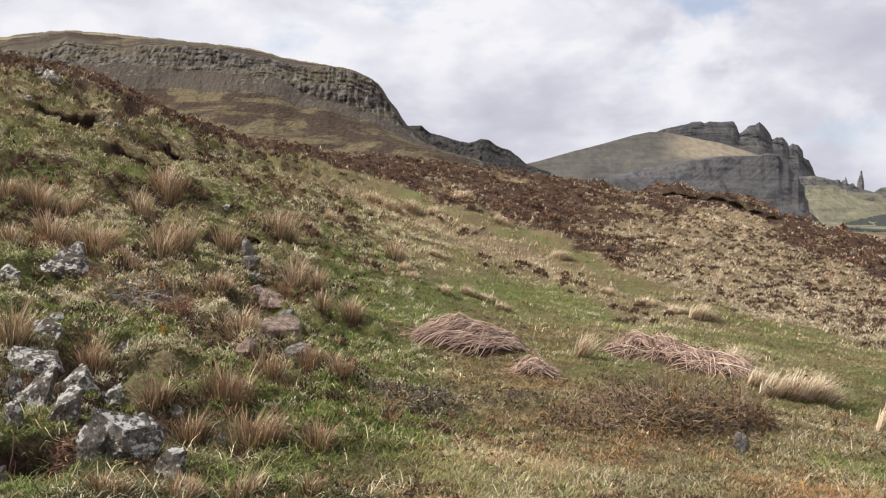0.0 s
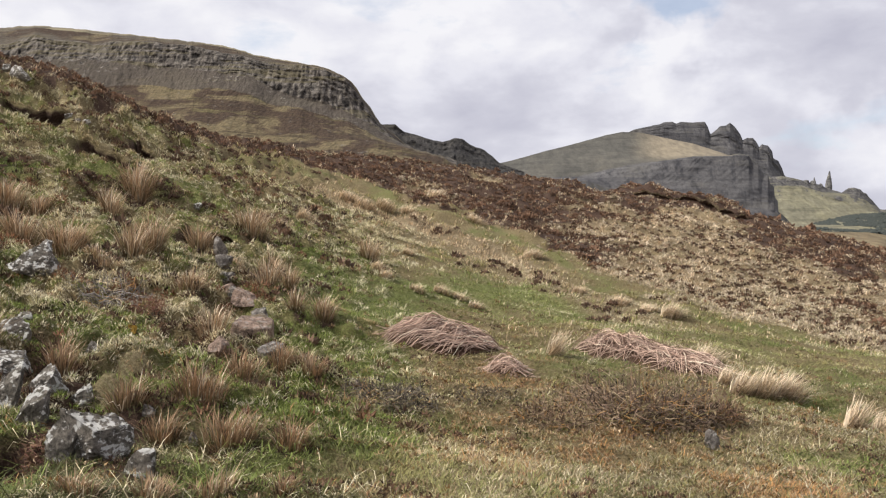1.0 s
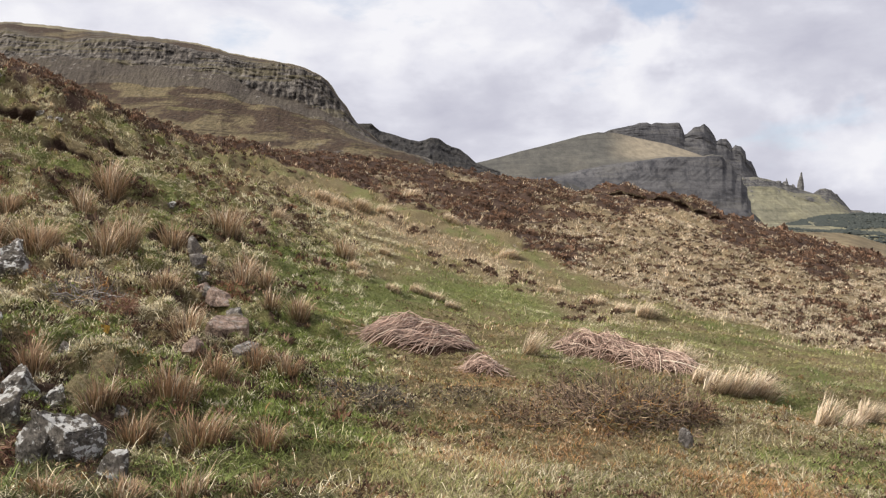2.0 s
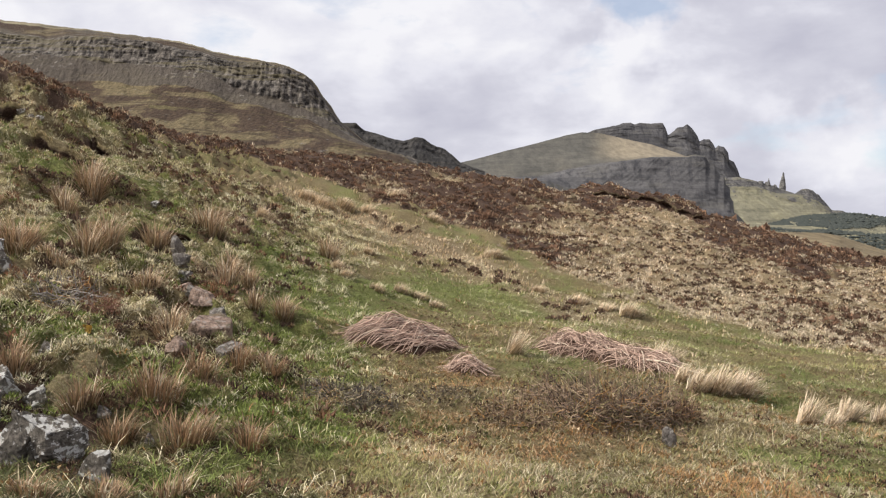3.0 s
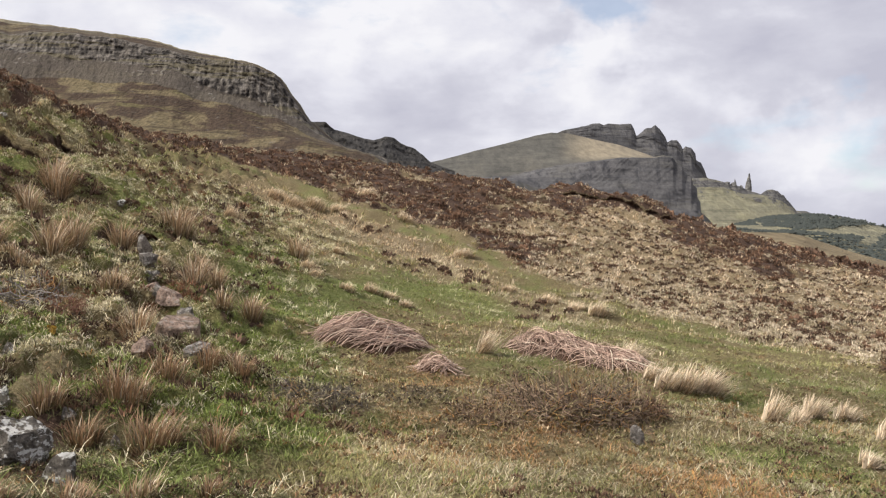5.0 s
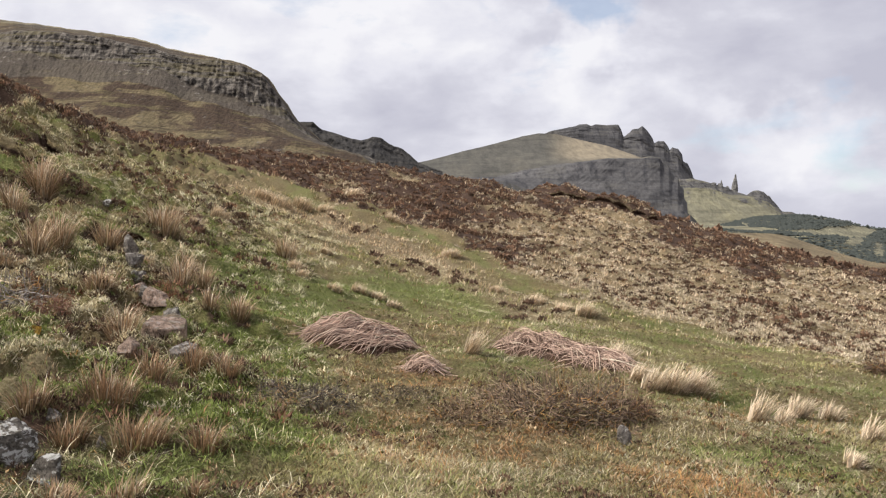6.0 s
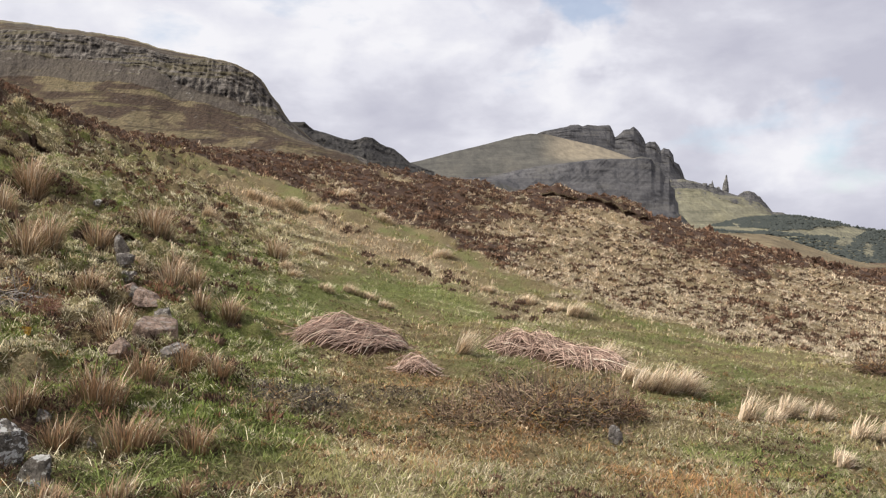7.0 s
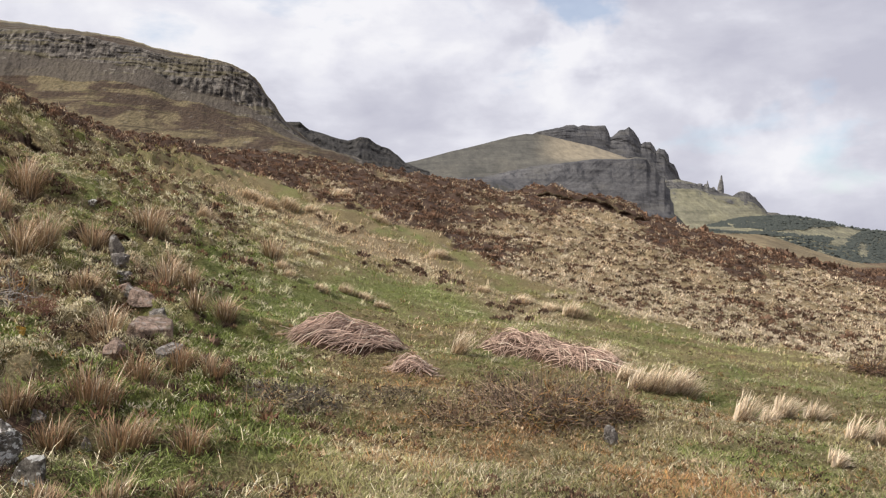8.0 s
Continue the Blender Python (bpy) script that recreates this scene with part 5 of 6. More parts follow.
def peat_face(line, words, fringe=70, shaggy=0.0):
    """An undercut bank of bare peat below a lip of turf, along a line of (x, y)."""
    line = np.array(line)
    way_ = np.gradient(line, axis=0)
    way_ /= np.linalg.norm(way_, axis=1)[:, None]
    out = np.stack([way_[:, 1], -way_[:, 0]], 1)  # towards the open side
    n = len(line)
    run = np.concatenate([[0], np.cumsum(np.linalg.norm(np.diff(line, axis=0), axis=1))])
    end = np.minimum(smooth(0, 0.3, run), smooth(run[-1], run[-1] - 0.3, run))
    top_z = ground_z(*(line - out * 0.3).T) + 0.04 * fbm(run * 3, 0 * run, 5, 3)
    low_z = np.minimum(ground_z(*(line + out * 0.35).T), top_z - 0.05)
    lip = (0.10 + 0.10 * fbm(run * 2.2, 0 * run, 7, 3)) * end * (1 - 0.6 * shaggy)
    tall = top_z - low_z
    rows, zone = [], []
    for o, f, l, peat in ((-0.7, 1.0, 0, 0), (-0.35, 1.04, 0, 0), (-0.1, 1.07, 0.3, 0), (0.0, 1.05, 0.9, 0), (0.02, 0.95, 1.2, 0.4), (0.0, 0.84, 0.9, 1), (-0.12, 0.72, 0, 1), (-0.2, 0.5, 0, 1), (-0.12, 0.25, 0, 1), (0.05, 0.05, 0, 1), (0.3, -0.15, 0, 1)):
        ragged = 0.08 * fbm(run * 5, 0 * run + 3 * f, 12, 3)
        off = (o + l * lip + ragged * (f < 1.0)) * (1 if f >= 1 else 0.35 + 0.65 * end)
        p = line + out * off[:, None]
        z = low_z + tall * f - (0.05 if o < -0.6 else 0)
        rows.append(np.stack([p[:, 0], p[:, 1], z], 1))
        g = zones(p[:, 0], p[:, 1])
        g[:, 2] = np.maximum(1.3 * peat, shaggy * (0.75 + 0.5 * fbm(run * 0.9, 0 * run, 33, 2)))
        zone.append(g)
    top = tagged(new("peat_bank"), words, "peat bank", "peat banks")
    mid = np.array([line[n // 2, 0], line[n // 2, 1], low_z[n // 2]])
    top.location = mid
    me = mesh_of("peat_face", np.concatenate(rows) - mid, grid_faces(len(rows), n)[:, ::-1], TURF)
    paint(me, "zone", np.concatenate(zone))
    part("peat_face", me, top)
    m = int(fringe * run[-1])
    i = rng.integers(0, n, m)
    p = line[i] + out[i] * (lip[i] * rng.uniform(0.2, 1.1, m))[:, None]
    v, f = blade_arrays(p[:, 0], p[:, 1], low_z[i] + tall[i] * 1.04, rng.uniform(0.08, 0.24, m), 0.004 + 0.0005 * p[:, 1], np.arctan2(out[i, 1], out[i, 0]) + rng.normal(0, 0.8, m), rng.uniform(0.4, 1.7, m), rng.uniform(0.3, 1.2, m))
    me = mesh_of("grass_fringe", v - mid, f, BLADE)
    paint(me, "tint", np.repeat(blend(np.broadcast_to(STRAW * (1 - 0.6 * shaggy), (m, 3)), OLIVE * (1 - 0.6 * shaggy), rng.random(m)), 5, 0))
    part("grass_fringe", me, top, "straw grass hanging over the lip", "stuff")


for hx, hy, half, deep in HAGS:
    q = np.linspace(-0.95 * half, 0.95 * half, 44)
    peat_face(np.stack([hx + q, hy + 0.16 * vnoise((hx + q) * 2, 0 * q, 4) + 0.02], 1), "dark undercut peat bank under a lip of mossy turf")
q = np.linspace(BANK[0][0] + 0.2, BANK[1][0], 150)
peat_face(np.stack([q, bank_edge(q)], 1), "ragged dark peat bank along the crest under heather", 60, 1.0)

build_bank()
build_turf()
build_hill_grass()
build_heather()


# ---- rushes: each tussock a thing ----
def tussock(x, y, height, spread, tone):
    n = int(np.clip(240 * spread / 0.4, 130, 420))
    a = rng.uniform(0, 2 * math.pi, n)
    r = spread * 0.36 * np.sqrt(rng.random(n))
    px, py = r * np.cos(a), r * np.sin(a) * 0.7
    heading = a + rng.normal(0, 0.5, n)
    wind = -0.35
    hx, hy = np.cos(heading) + (0.5 if tone > 0.28 else 1.3) * math.cos(wind), np.sin(heading) + 0.3 * math.sin(wind)
    heading = np.arctan2(hy, hx)
    lean = np.clip(rng.normal(0.16 if tone > 0.28 else 0.36, 0.14, n) + 0.75 * r / (spread * 0.36) * rng.random(n), 0.02, 1.25)
    length = height * rng.uniform(0.55, 1.12, n)
    width = np.full(n, 0.0045) + 0.00045 * y
    z = ground_z(x + px, y + py) - ground_z(x, y)
    v, f = blade_arrays(px, py, z, length, width, heading, lean, rng.uniform(0.1, 0.75, n))
    c = blend(np.broadcast_to(np.array([0.50, 0.37, 0.245]) if tone > 0.28 else STRAW * 0.55 + PALE * 0.45, (n, 3)), np.array([0.355, 0.215, 0.125]), np.clip(tone + rng.normal(0, 0.25, n), 0, 1) if tone > 0.28 else np.clip(rng.normal(0.1, 0.15, n), 0, 1))
    c = np.where((rng.random(n) < 0.32 - 0.26 * min(1.0, 1.4 * tone))[:, None], PALE, c)
    c = np.where((rng.random(n) < 0.05)[:, None], OLIVE * 0.9, c)
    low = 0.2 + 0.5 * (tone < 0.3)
    root = np.array([low, low, 0.78, 0.78, 1.0 + 0.3 * (tone < 0.5)])[None, :, None]  # blades are greener and browner at the sheath, and darkened for shade between tussocks
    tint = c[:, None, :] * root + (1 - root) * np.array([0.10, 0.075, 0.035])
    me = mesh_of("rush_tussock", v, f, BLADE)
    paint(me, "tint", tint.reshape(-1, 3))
    ob = new("rush_tussock", me)
    ob.location = (x, y, float(ground_z(x, y)))
    words = "reddish-brown rush tussock, dry, growing from rough turf" if tone > 0.55 else "tan dry rush tussock on the grassy slope" if tone > 0.28 else "bleached straw-coloured grass tussock leaning in the wind"
    tagged(ob, words, "grass tussock", "rush tussocks")


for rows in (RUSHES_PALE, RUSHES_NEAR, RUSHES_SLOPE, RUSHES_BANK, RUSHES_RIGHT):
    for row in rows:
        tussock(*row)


# ---- stones ----
def stone_material(name, base, lichen, amount):
    m, n, b = material(name, 0.9, 0.2)
    p = n.add("ShaderNodeTexCoord").outputs["Object"]
    grain, blot, mid = n.noise(p, 60, 7, 0.75), n.noise(p, 22, 4, 0.55, 0.0), n.noise(p, 16, 7, 0.75, 0.1)
    c = n.mix(n.ramp(mid, [(0.38, 0.0), (0.62, 1.0)]), tuple(0.5 * q for q in base), tuple(1.3 * q for q in base))
    c = n.mix(n.ramp(grain, [(0.36, 1.0), (0.56, 0.0)]), c, tuple(0.2 * q for q in base))
    c = n.mix(n.ramp(n.noise(p, 13, 6, 0.7, 0.5), [(0.44, 0.0), (0.64, 0.55)]), c, tuple(1.9 * q for q in base))  # grey crust lichen
    up = n.add("ShaderNodeSeparateXYZ", {0: n.add("ShaderNodeNewGeometry").outputs["Normal"]}).outputs[2]
    grow = n.math("ADD", n.math("MULTIPLY", up, 0.10), n.math("ADD", n.math("MULTIPLY", blot, 0.6), n.math("MULTIPLY", n.noise(p, 8, 3, 0.5), 0.4)))
    c = n.mix(n.math("MULTIPLY", n.ramp(grow, [(0.63 - 0.10 * amount, 0.0), (0.66 - 0.10 * amount, 1.0)]), min(1.0, 2.4 * amount)), c, lichen)
    mossy = n.math("MULTIPLY", n.ramp(n.noise(p, 5, 4, 0.6, 0.4), [(0.52, 0.0), (0.6, 1.0)]), n.ramp(up, [(0.45, 0.0), (0.8, 0.8)]))
    c = n.mix(n.math("MULTIPLY", mossy, 0.7), c, (0.10, 0.09, 0.03))
    n.t.links.new(c, b.inputs["Base Color"])
    relief(n, b, n.math("ADD", n.math("MULTIPLY", mid, 2.0), grain), 1.0, 0.05)
    return m


GREY = stone_material("lichened_basalt", (0.265, 0.235, 0.20), (0.86, 0.84, 0.80), 0.8)
PINK = stone_material("weathered_red_basalt", (0.43, 0.31, 0.245), (0.55, 0.5, 0.46), 0.2)
OCHRE = stone_material("ochre_lichened_stone", (0.36, 0.21, 0.03), (0.5, 0.34, 0.06), 0.3)
DARK = stone_material("grey_basalt", (0.27, 0.24, 0.215), (0.6, 0.57, 0.53), 0.35)


def stone(x, y, width, height, lichen, seed):
    bm = bmesh.new()
    bmesh.ops.create_icosphere(bm, subdivisions=5 if width > 0.35 and lichen > 0.32 else 4 if width > 0.12 else 3, radius=1.0)
    pick = random.Random(seed)
    planes = [(Vector((pick.gauss(0, 1), pick.gauss(0, 1), pick.gauss(0, 0.8))).normalized(), pick.uniform(0.42, 0.66)) for _ in range(13)]
    soft = 0.45 if lichen < 0.32 else 1.0  # the red slabs break flat
    off = Vector((pick.uniform(0, 50), pick.uniform(0, 50), pick.uniform(0, 50)))
    deep = width * pick.uniform(0.6, 0.85)
    for v in bm.verts:
        p = v.co.copy()
        for nrm, dist in planes:
            over = p.dot(nrm) - dist
            if over > 0:
                p -= nrm * over
        p *= 1 + soft * (0.09 * noise.noise(p * 1.6 + off) + 0.08 * noise.noise(p * 3.5 + off) + 0.08 * noise.noise(p * 9 + off) + 0.06 * noise.noise(p * 22 + off))
        v.co = p
    lo = [min(v.co[i] for v in bm.verts) for i in range(3)]
    hi = [max(v.co[i] for v in bm.verts) for i in range(3)]
    for v in bm.verts:  # the lower third is bedded in the ground
        t = [(v.co[i] - lo[i]) / (hi[i] - lo[i]) for i in range(3)]
        v.co = Vector(((t[0] - 0.5) * width * 1.18, (t[1] - 0.5) * deep, (t[2] - 0.34) * height * 1.45 * (0.72 + 0.4 * t[1])))
    me = bpy.data.meshes.new("stone")
    bm.to_mesh(me)
    bm.free()
    me.materials.append(OCHRE if lichen < 0 else GREY if lichen > 0.32 else PINK if lichen < 0.15 else DARK)
    ob = new("stone", me)
    ob.location = (x, y + deep * 0.25, float(ground_z(x, y + deep * 0.25)))
    ob.rotation_euler = (pick.uniform(-0.2, 0.2), pick.uniform(-0.25, 0.25), pick.uniform(-0.6, 0.6))
    if lichen > 0.32:
        words = "grey angular boulder blotched with white lichen, bedded in turf" if width > 0.3 else "small grey stone spotted with white lichen in grass"
    elif lichen < 0:
        words = "small stone covered in bright ochre lichen"
    elif lichen < 0.15:
        words = "reddish-brown weathered stone half sunk in the slope"
    else:
        words = "grey weathered stone lying in rough grass"
    tagged(ob, words, "stone", "stones on the hillside")


def slab(x, y, lift, width, deep, thick, lean, turn, mat, words, seed):
    """A broken flat block: an uneven outline, split faces and chipped edges."""
    pick = random.Random(seed)
    bm = bmesh.new()
    outline = [(a + pick.uniform(-0.25, 0.25), pick.uniform(0.86, 1.12)) for a in (0.45, 1.25, 2.3, 3.5, 4.4, 5.5)]
    rows = []
    for h, grow in ((0.0, 1.04), (0.5, 1.0), (1.0, 0.95)):
        rows.append([bm.verts.new((math.cos(a) * r * grow * width * 0.56, math.sin(a) * r * grow * deep * 0.56, (h - 0.35) * thick * (1 + 0.16 * math.cos(a - 1)))) for a, r in outline])
    for low, high in zip(rows, rows[1:]):
        for k in range(6):
            bm.faces.new((low[k], low[(k + 1) % 6], high[(k + 1) % 6], high[k]))
    bm.faces.new(rows[-1]), bm.faces.new(rows[0][::-1])
    bmesh.ops.bevel(bm, geom=list(bm.edges), offset=0.012, segments=1, affect="EDGES")
    bmesh.ops.triangulate(bm, faces=list(bm.faces))
    bmesh.ops.subdivide_edges(bm, edges=[e for e in bm.edges if e.calc_length() > 0.05], cuts=3, use_grid_fill=True)
    off = Vector((seed, 0, 0))
    for v in bm.verts:
        v.co += Vector((0.4, 0.4, 1.0)) * 0.02 * noise.noise(v.co * 6 + off) + Vector((1, 1, 1)) * 0.008 * noise.noise(v.co * 24 + off)
    me = bpy.data.meshes.new("stone")
    bm.to_mesh(me)
    bm.free()
    me.materials.append(mat)
    ob = new("stone", me)
    ob.location = (x, y, float(ground_z(x, y)) + lift)
    ob.rotation_euler = (lean[0], lean[1], turn)
    tagged(ob, words, "stone", "stones on the hillside")


STONES_WALL = [
    (-5.38, 10.00, 0.55, 0.36, 0.55), (-5.40, 8.84, 0.23, 0.18, 0.6), (-4.22, 7.48, 0.24, 0.24, 0.5), (-4.00, 6.84, 0.47, 0.26, 0.6),
    (-3.55, 6.10, 0.26, 0.33, 0.45), (-3.14, 5.76, 0.22, 0.26, 0.6), (-3.48, 6.64, 0.28, 0.24, 0.4), (-3.22, 6.68, 0.18, 0.17, 0.6),
    (-2.29, 4.96, 0.36, 0.36, 0.5), (-1.93, 4.68, 0.19, 0.19, 0.55), (-2.52, 4.92, 0.17, 0.25, 0.5), (-3.59, 7.64, 0.17, 0.21, 0.35),
    (-3.89, 6.78, 0.26, 0.11, 0.6), (-2.39, 5.96, 0.10, 0.09, 0.3), (-3.76, 6.20, 0.16, 0.24, 0.4), (-3.46, 5.68, 0.16, 0.18, 0.4),
    # the first one here is a lump added to shade the hollow beside it
    (-3.30, 5.02, 0.30, 0.50, 0.3),  (-4.42, 8.04, 0.14, 0.09, 0.5), (-3.49, 8.34, 0.10, 0.13, -0.1),
]
STONES_SLOPE = [
    (-3.08, 10.80, 0.36, 0.18, 0.1), (-2.62, 8.26, 0.27, 0.23, 0.1),
    (-4.32, 13.74, 0.21, 0.36, 0.2), (-4.12, 13.24, 0.26, 0.19, 0.2), (-3.85, 12.56, 0.21, 0.16, 0.25), (-3.36, 11.10, 0.22, 0.14, 0.1),
    (-3.24, 10.98, 0.19, 0.13, 0.3), (-1.97, 5.68, 0.07, 0.11, 0.4), (-2.86, 10.24, 0.27, 0.20, 0.25), (-5.91, 17.28, 0.18, 0.13, 0.6),
    (-3.30, 10.98, 0.10, 0.07, 0.6), (-3.89, 12.56, 0.11, 0.10, 0.6), (-3.16, 10.96, 0.13, 0.10, 0.4), (-2.85, 10.62, 0.15, 0.10, 0.3),
    (-2.70, 10.10, 0.20, 0.16, 0.30), (1.87, 7.36, 0.11, 0.18, 0.30),
]
STONES_FAR = [
    (-13.80, 24.20, 0.25, 0.19, 0.6), (-13.05, 23.62, 0.52, 0.37, 0.5), (-10.64, 21.50, 0.17, 0.13, 0.6), (-10.18, 21.48, 0.20, 0.14, 0.7),
    (-12.68, 21.64, 0.25, 0.14, 0.5), (-11.18, 22.06, 0.11, 0.09, 0.6), (-10.37, 21.42, 0.14, 0.10, 0.6),
]
for s, rows in enumerate((STONES_WALL, STONES_SLOPE, STONES_FAR)):
    for k, row in enumerate(rows):
        stone(*row, seed=100 * s + k)


slab(-2.58, 9.41, 0.14, 0.42, 0.46, 0.18, (0.28, 0.08), 0.3, PINK, "flat pinkish-brown broken slab tilted over a dark gap", 3)
slab(-2.20, 8.55, 0.04, 0.22, 0.26, 0.20, (0.2, 0.35), -0.4, DARK, "grey-brown broken block leaning under a slab", 8)
slab(-2.62, 9.40, 0.10, 0.40, 0.2, 0.10, (0.25, 0.1), 0.1, PINK, "thin flat brown slab lying in rough grass", 15)


# ---- fallen bracken and shrubs ----
def tubes(paths, radius):
    """Three-sided tapering stems along paths (stems x points x 3)."""
    n, k, _ = paths.shape
    t = np.gradient(paths, axis=1)
    t /= np.linalg.norm(t, axis=2)[..., None] + 1e-9
    a = np.cross(t, np.array([0.0, 0.0, 1.0]))
    a /= np.linalg.norm(a, axis=2)[..., None] + 1e-9
    b_ = np.cross(t, a)
    taper = np.linspace(1, 0.45, k)[None, :, None, None]
    ring = np.stack([a * math.cos(q) + b_ * math.sin(q) for q in (0.5, 2.6, 4.7)], 2)
    v = (paths[:, :, None, :] + ring * taper * np.asarray(radius)[:, None, None, None]).reshape(-1, 3)
    base = (np.arange(n) * k * 3)[:, None, None] + (np.arange(k - 1) * 3)[None, :, None]
    quads = [base + np.array(q) for q in ([0, 1, 4, 3], [1, 2, 5, 4], [2, 0, 3, 5])]
    return v, np.concatenate([q.reshape(-1, 4) for q in quads])


LITTER, ln, lb = material("bracken_litter", 0.95, 0.1)
ln.t.links.new(ln.ramp(ln.noise(place(ln), 30, 6, 0.7), [(0.3, (0.03, 0.018, 0.012)), (0.55, (0.10, 0.06, 0.04)), (0.75, (0.22, 0.14, 0.10))]), lb.inputs["Base Color"])
relief(ln, lb, ln.noise(place(ln), 45, 6, 0.7), 1.0, 0.03)


def bracken(x, y, half_x, half_y, height, turn, stems, flow, single, stray=0.28, ripple=0.5, skew=0.0):
    """A heap of flattened bracken: long dead stalks combed over a low hump."""
    top = tagged(new("bracken_heap"), "collapsed heap of pinkish-brown dead bracken stalks on turf", "dead bracken", "bracken heaps")
    top.location = (x, y, float(ground_z(x, y)))
    ca, sa = math.cos(turn), math.sin(turn)

    def hump(px, py, wavy=0.5, full=1.0):
        a, b_ = (px * ca + py * sa) / half_x, (-px * sa + py * ca) / half_y
        q = np.clip(1 - a * a - b_ * b_, 0, 1)
        return ground_z(x + px, y + py) - top.location.z + full * height * q ** (0.9 + 0.2 * skew) * (1 - skew * np.clip(a, -0.6, 1)) * (1 + wavy * fbm(px * 3 + x, py * 3, 3, 2)) - 0.02

    rr, aa = np.meshgrid(np.linspace(0, 1.05, 22), np.linspace(0, 2 * math.pi, 56))
    gx, gy = (rr * np.cos(aa) * half_x).ravel(), (rr * np.sin(aa) * half_y).ravel()
    px, py = gx * ca - gy * sa, gx * sa + gy * ca
    part("litter", mesh_of("litter", np.stack([px, py, hump(px, py, 0.5, 0.72)], 1), grid_faces(56, 22), LITTER), top, "brown litter under the stalks")
    n, k = stems + single, 7
    r, a = np.sqrt(rng.random(n)), rng.uniform(0, 2 * math.pi, n)
    sx, sy = r * np.cos(a) * half_x * 0.86, r * np.sin(a) * half_y * 0.86
    sx, sy = sx * ca - sy * sa, sx * sa + sy * ca
    way_ = flow + rng.normal(0, stray, n)
    bend = rng.normal(0, 0.14, n)
    length = rng.uniform(0.3, 0.75, n) * (0.55 + min(half_x, half_y))
    pts = np.zeros((n, k, 3))
    cx, cy = sx - np.cos(way_) * length * 0.5, sy - np.sin(way_) * length * 0.5
    lift = rng.random(n) ** 2 * 0.11
    for i in range(k):
        pts[:, i] = np.stack([cx, cy, hump(cx, cy, ripple) + 0.015 + lift * math.sin(math.pi * (0.15 + 0.7 * i / (k - 1)))], 1)
        h = way_ + bend * (i / (k - 1) - 0.5)
        cx, cy = cx + np.cos(h) * length / (k - 1), cy + np.sin(h) * length / (k - 1)
    c = blend(np.broadcast_to(np.array([0.12, 0.065, 0.047]), (n, 3)), np.array([0.72, 0.53, 0.42]), rng.random(n) ** (0.8 + 0.7 * skew))
    v, f = tubes(pts[single:], rng.uniform(0.0034, 0.0070, stems))
    me = mesh_of("stalk_mat", v, f, STEM)
    paint(me, "tint", np.repeat(c[single:], k * 3, 0))
    part("stalk_mat", me, top, "pale pinkish-brown dead stalks", "stuff")
    for q in range(single):  # the topmost stalks lie singly
        pts[q, :, 2] += 0.03
        v, f = tubes(pts[q:q + 1], np.array([rng.uniform(0.0055, 0.0088)]))
        me = mesh_of("stalk", v, f, STEM)
        paint(me, "tint", np.repeat(np.minimum(c[q:q + 1] * 1.2, 0.7), k * 3, 0))
        part("stalk", me, top)


bracken(-0.63, 11.9, 0.95, 0.52, 0.27, 0.75, 430, -2.3, 120, 0.22, 0.35)
bracken(2.25, 12.6, 1.6, 0.55, 0.26, -1.05, 600, -1.35, 110, 0.55, 0.4, 0.7)
bracken(0.20, 11.0, 0.25, 0.24, 0.12, 0.0, 90, -2.2, 20, 0.6)


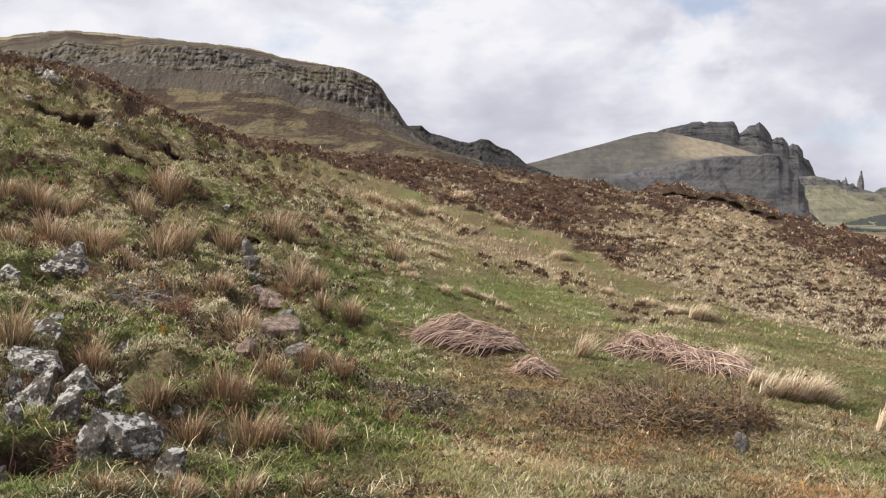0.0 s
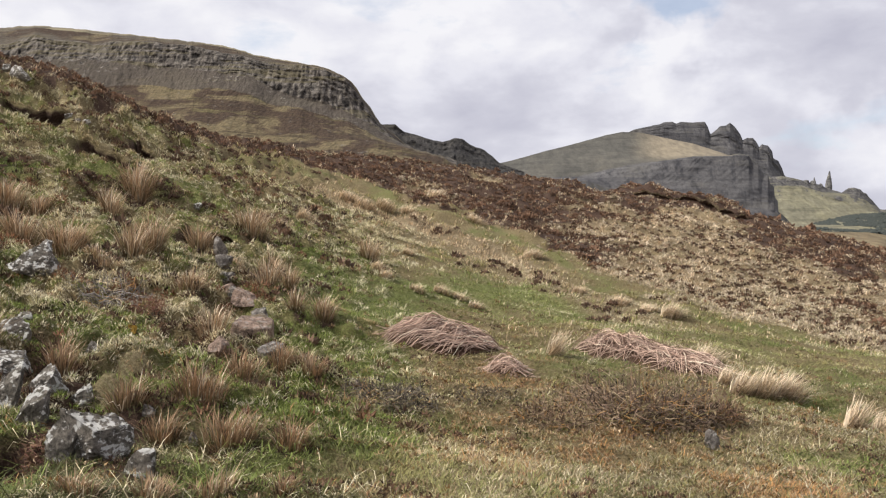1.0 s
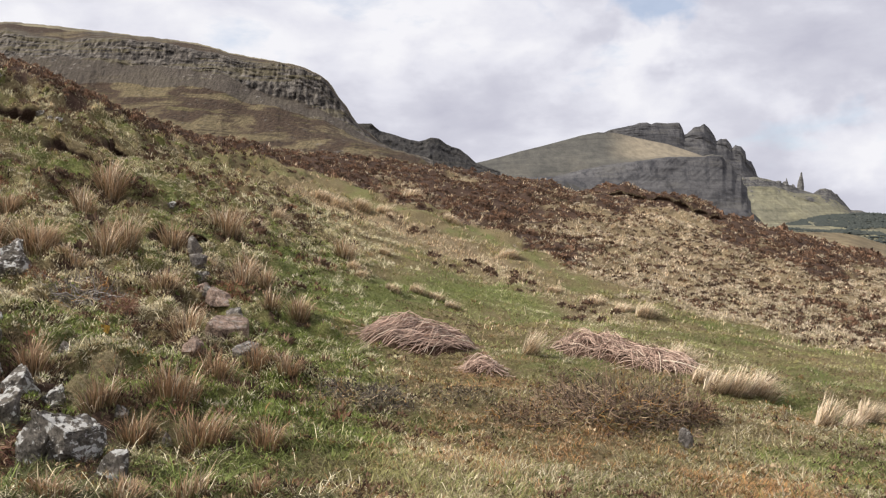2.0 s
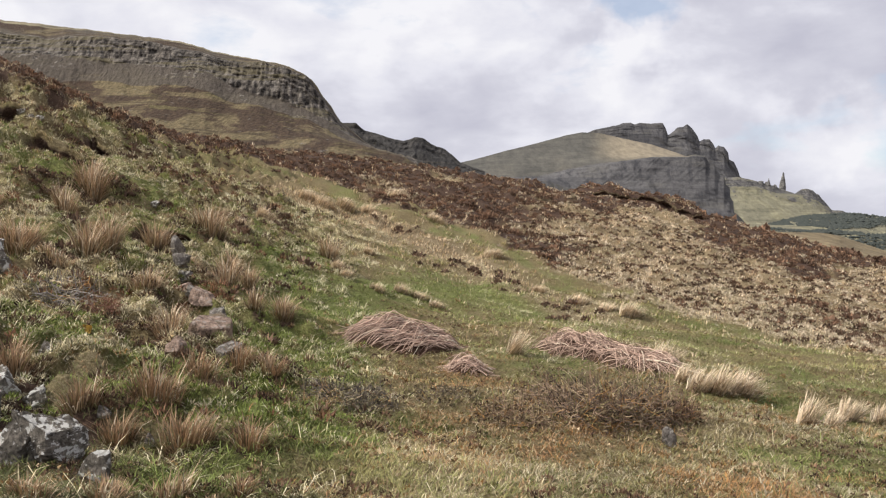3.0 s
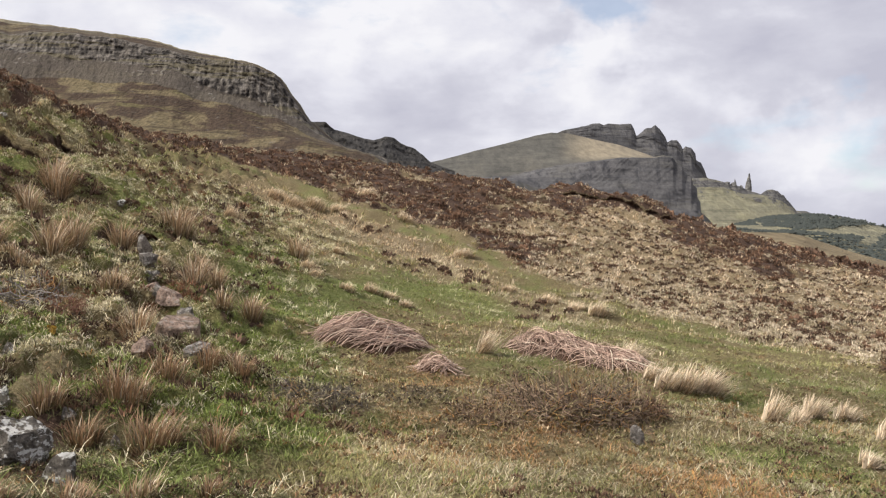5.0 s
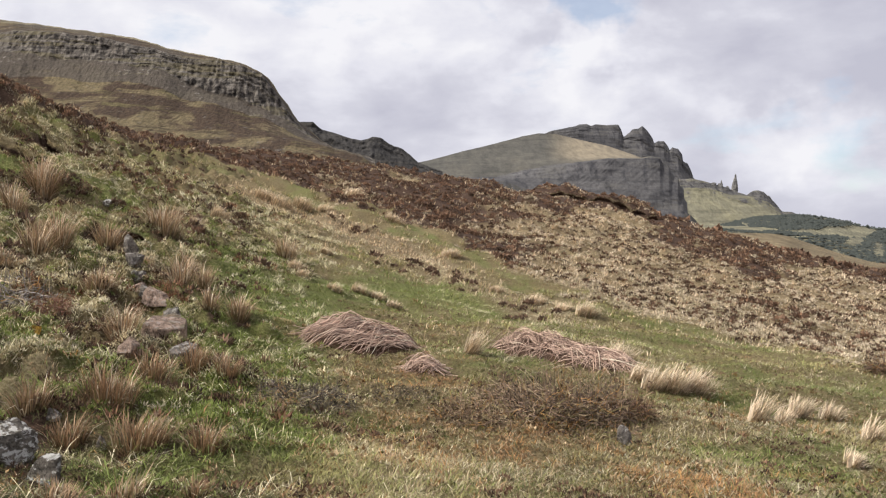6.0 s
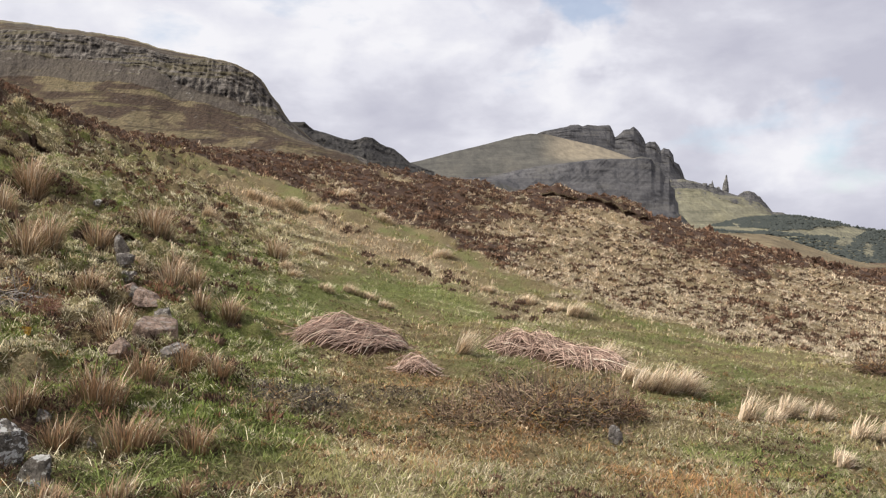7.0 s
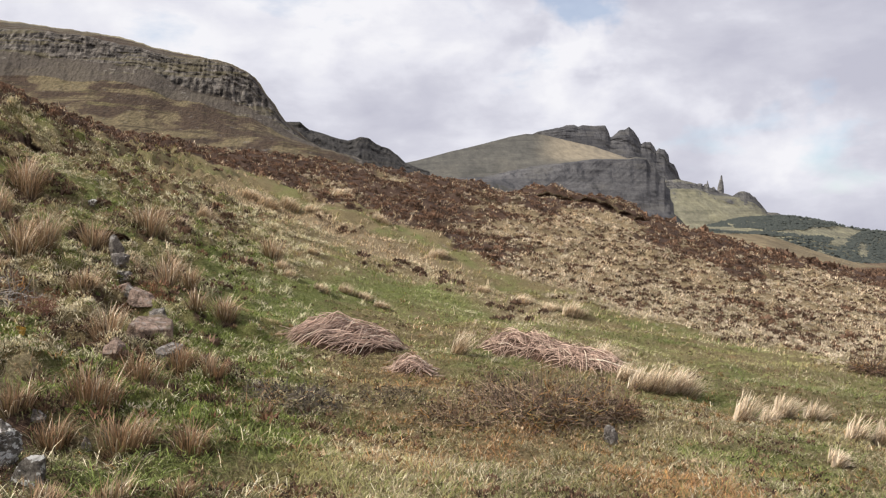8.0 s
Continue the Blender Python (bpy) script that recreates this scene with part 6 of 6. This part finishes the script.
def shrub(x, y, half_x, half_y, height, twigs, dark, pale, words, name="low_shrub", thick=0.0035, straw=0.07):
    top = tagged(new(name), words, "shrub")
    top.location = (x, y, float(ground_z(x, y)))
    n, k = twigs, 6
    r, a = rng.random(n) ** 0.62 * rng.uniform(0.75, 1.3, n), rng.uniform(0, 2 * math.pi, n)
    sx, sy = r * np.cos(a) * half_x, r * np.sin(a) * half_y
    h = np.sqrt(np.clip(1 - r ** 2, 0.04, 1)) * height * np.clip(1 + 0.9 * fbm((x + sx) * 2.2, (y + sy) * 2.2, 15, 2), 0.3, 1.8)
    head = a + rng.normal(0, 0.9, n)
    pts = np.zeros((n, k, 3))
    cx, cy, cz = sx * 0.8, sy * 0.8, ground_z(x + sx * 0.8, y + sy * 0.8) - top.location.z
    tilt = rng.uniform(0.8, 1.65, n)
    step = h * rng.uniform(0.6, 1.3, n) / (k - 1) + 0.012
    start = cz + h * 0.5 * rng.random(n)
    cz = start
    for i in range(k):
        pts[:, i] = np.stack([cx, cy, cz], 1)
        cx, cy, cz = cx + np.cos(head) * np.sin(tilt) * step, cy + np.sin(head) * np.sin(tilt) * step, cz + np.cos(tilt) * step
        head, tilt = head + rng.normal(0, 0.75, n), np.clip(tilt + rng.normal(0.05, 0.45, n), 0.05, 1.9)
    v, f = tubes(pts, rng.uniform(0.6, 1.3, n) * thick)
    c = blend(np.broadcast_to(np.array(dark), (n, 3)), np.array(pale), rng.random(n) ** 1.4)
    c = np.where((rng.random(n) < straw)[:, None], STRAW * 0.9, c)
    c = np.where((rng.random(n) < 0.06 + 0.4 * straw)[:, None], RUST, c)
    c = np.where((rng.random(n) < 0.8 * straw)[:, None], OLIVE * 0.7, c)
    me = mesh_of("brushwood", v, f, STEM)
    paint(me, "tint", np.repeat(c, k * 3, 0))
    part("brushwood", me, top, kind="stuff")
    k2 = int(n * 1.6)  # small withered leaves along the twigs
    at = pts[rng.integers(0, n, k2), rng.integers(1, k, k2)] + rng.normal(0, 0.015, (k2, 3))
    d1, d2 = rng.normal(0, 1, (k2, 3)), rng.normal(0, 1, (k2, 3))
    d1 *= 0.05 / np.linalg.norm(d1, axis=1)[:, None]
    d2 *= 0.011 / np.linalg.norm(d2, axis=1)[:, None]
    me = mesh_of("foliage", np.stack([at - d2, at + d2, at + d1], 1).reshape(-1, 3), np.arange(3 * k2).reshape(-1, 3), SPRIG)
    paint(me, "tint", np.repeat(blend(np.broadcast_to(np.array(dark), (k2, 3)), (np.array(pale) + OLIVE) * 0.4, rng.random(k2) ** 1.3), 3, 0))
    part("foliage", me, top, kind="stuff")
    for q in range(9):  # the main stems, thicker
        v, f = tubes(pts[q:q + 1] * np.array([1, 1, 1.15]), np.array([thick * 2.0]))
        me = mesh_of("stem", v, f, STEM)
        paint(me, "tint", np.repeat(c[q:q + 1], k * 3, 0))
        part("stem", me, top)
    return top


shrub(1.5, 8.75, 0.92, 1.4, 0.30, 3000, (0.055, 0.038, 0.03), (0.41, 0.285, 0.20), "low sprawling dark heather bush with bare brown twigs in grass", "heather_bush", 0.0037, 0.12)
shrub(2.1, 8.3, 0.30, 0.35, 0.18, 360, (0.09, 0.05, 0.035), (0.34, 0.21, 0.14), "small russet heather bush beside a grey stone", "heather_bush", 0.003)
shrub(8.41, 14.93, 0.30, 0.3, 0.30, 420, (0.05, 0.032, 0.025), (0.26, 0.16, 0.11), "dark brown heather bush on pale grass", "heather_bush", 0.005)
shrub(-4.35, 10.0, 0.62, 0.6, 0.34, 230, (0.10, 0.085, 0.075), (0.42, 0.38, 0.35), "dead grey leafless bush sprawling on the bank", "dead_bush", 0.006)
shrub(-3.95, 9.75, 0.25, 0.3, 0.26, 420, (0.14, 0.06, 0.04), (0.36, 0.19, 0.14), "russet twiggy heather sprig on the bank", "heather_bush", 0.003)
shrub(-2.68, 5.1, 0.16, 0.16, 0.14, 300, (0.11, 0.05, 0.035), (0.30, 0.15, 0.11), "reddish heather growing between lichened stones", "heather_bush", 0.0028)
shrub(0.57, 7.77, 0.45, 0.55, 0.12, 520, (0.09, 0.055, 0.04), (0.42, 0.29, 0.20), "mat of brown heather and dead grass in turf", "heather_mat", 0.003, 0.25)
shrub(-0.95, 7.9, 0.55, 0.5, 0.10, 500, (0.05, 0.04, 0.035), (0.22, 0.18, 0.15), "mat of grey-brown dead heather in turf", "heather_mat", 0.003)
shrub(-0.1, 8.6, 0.4, 0.5, 0.07, 260, (0.06, 0.045, 0.035), (0.24, 0.18, 0.13), "mat of dead brown heather in turf", "heather_mat", 0.003)
shrub(-3.28, 5.12, 0.10, 0.14, 0.30, 320, (0.10, 0.055, 0.04), (0.32, 0.19, 0.14), "dead russet bracken hanging over a dark hollow", "bracken_clump", 0.0035)
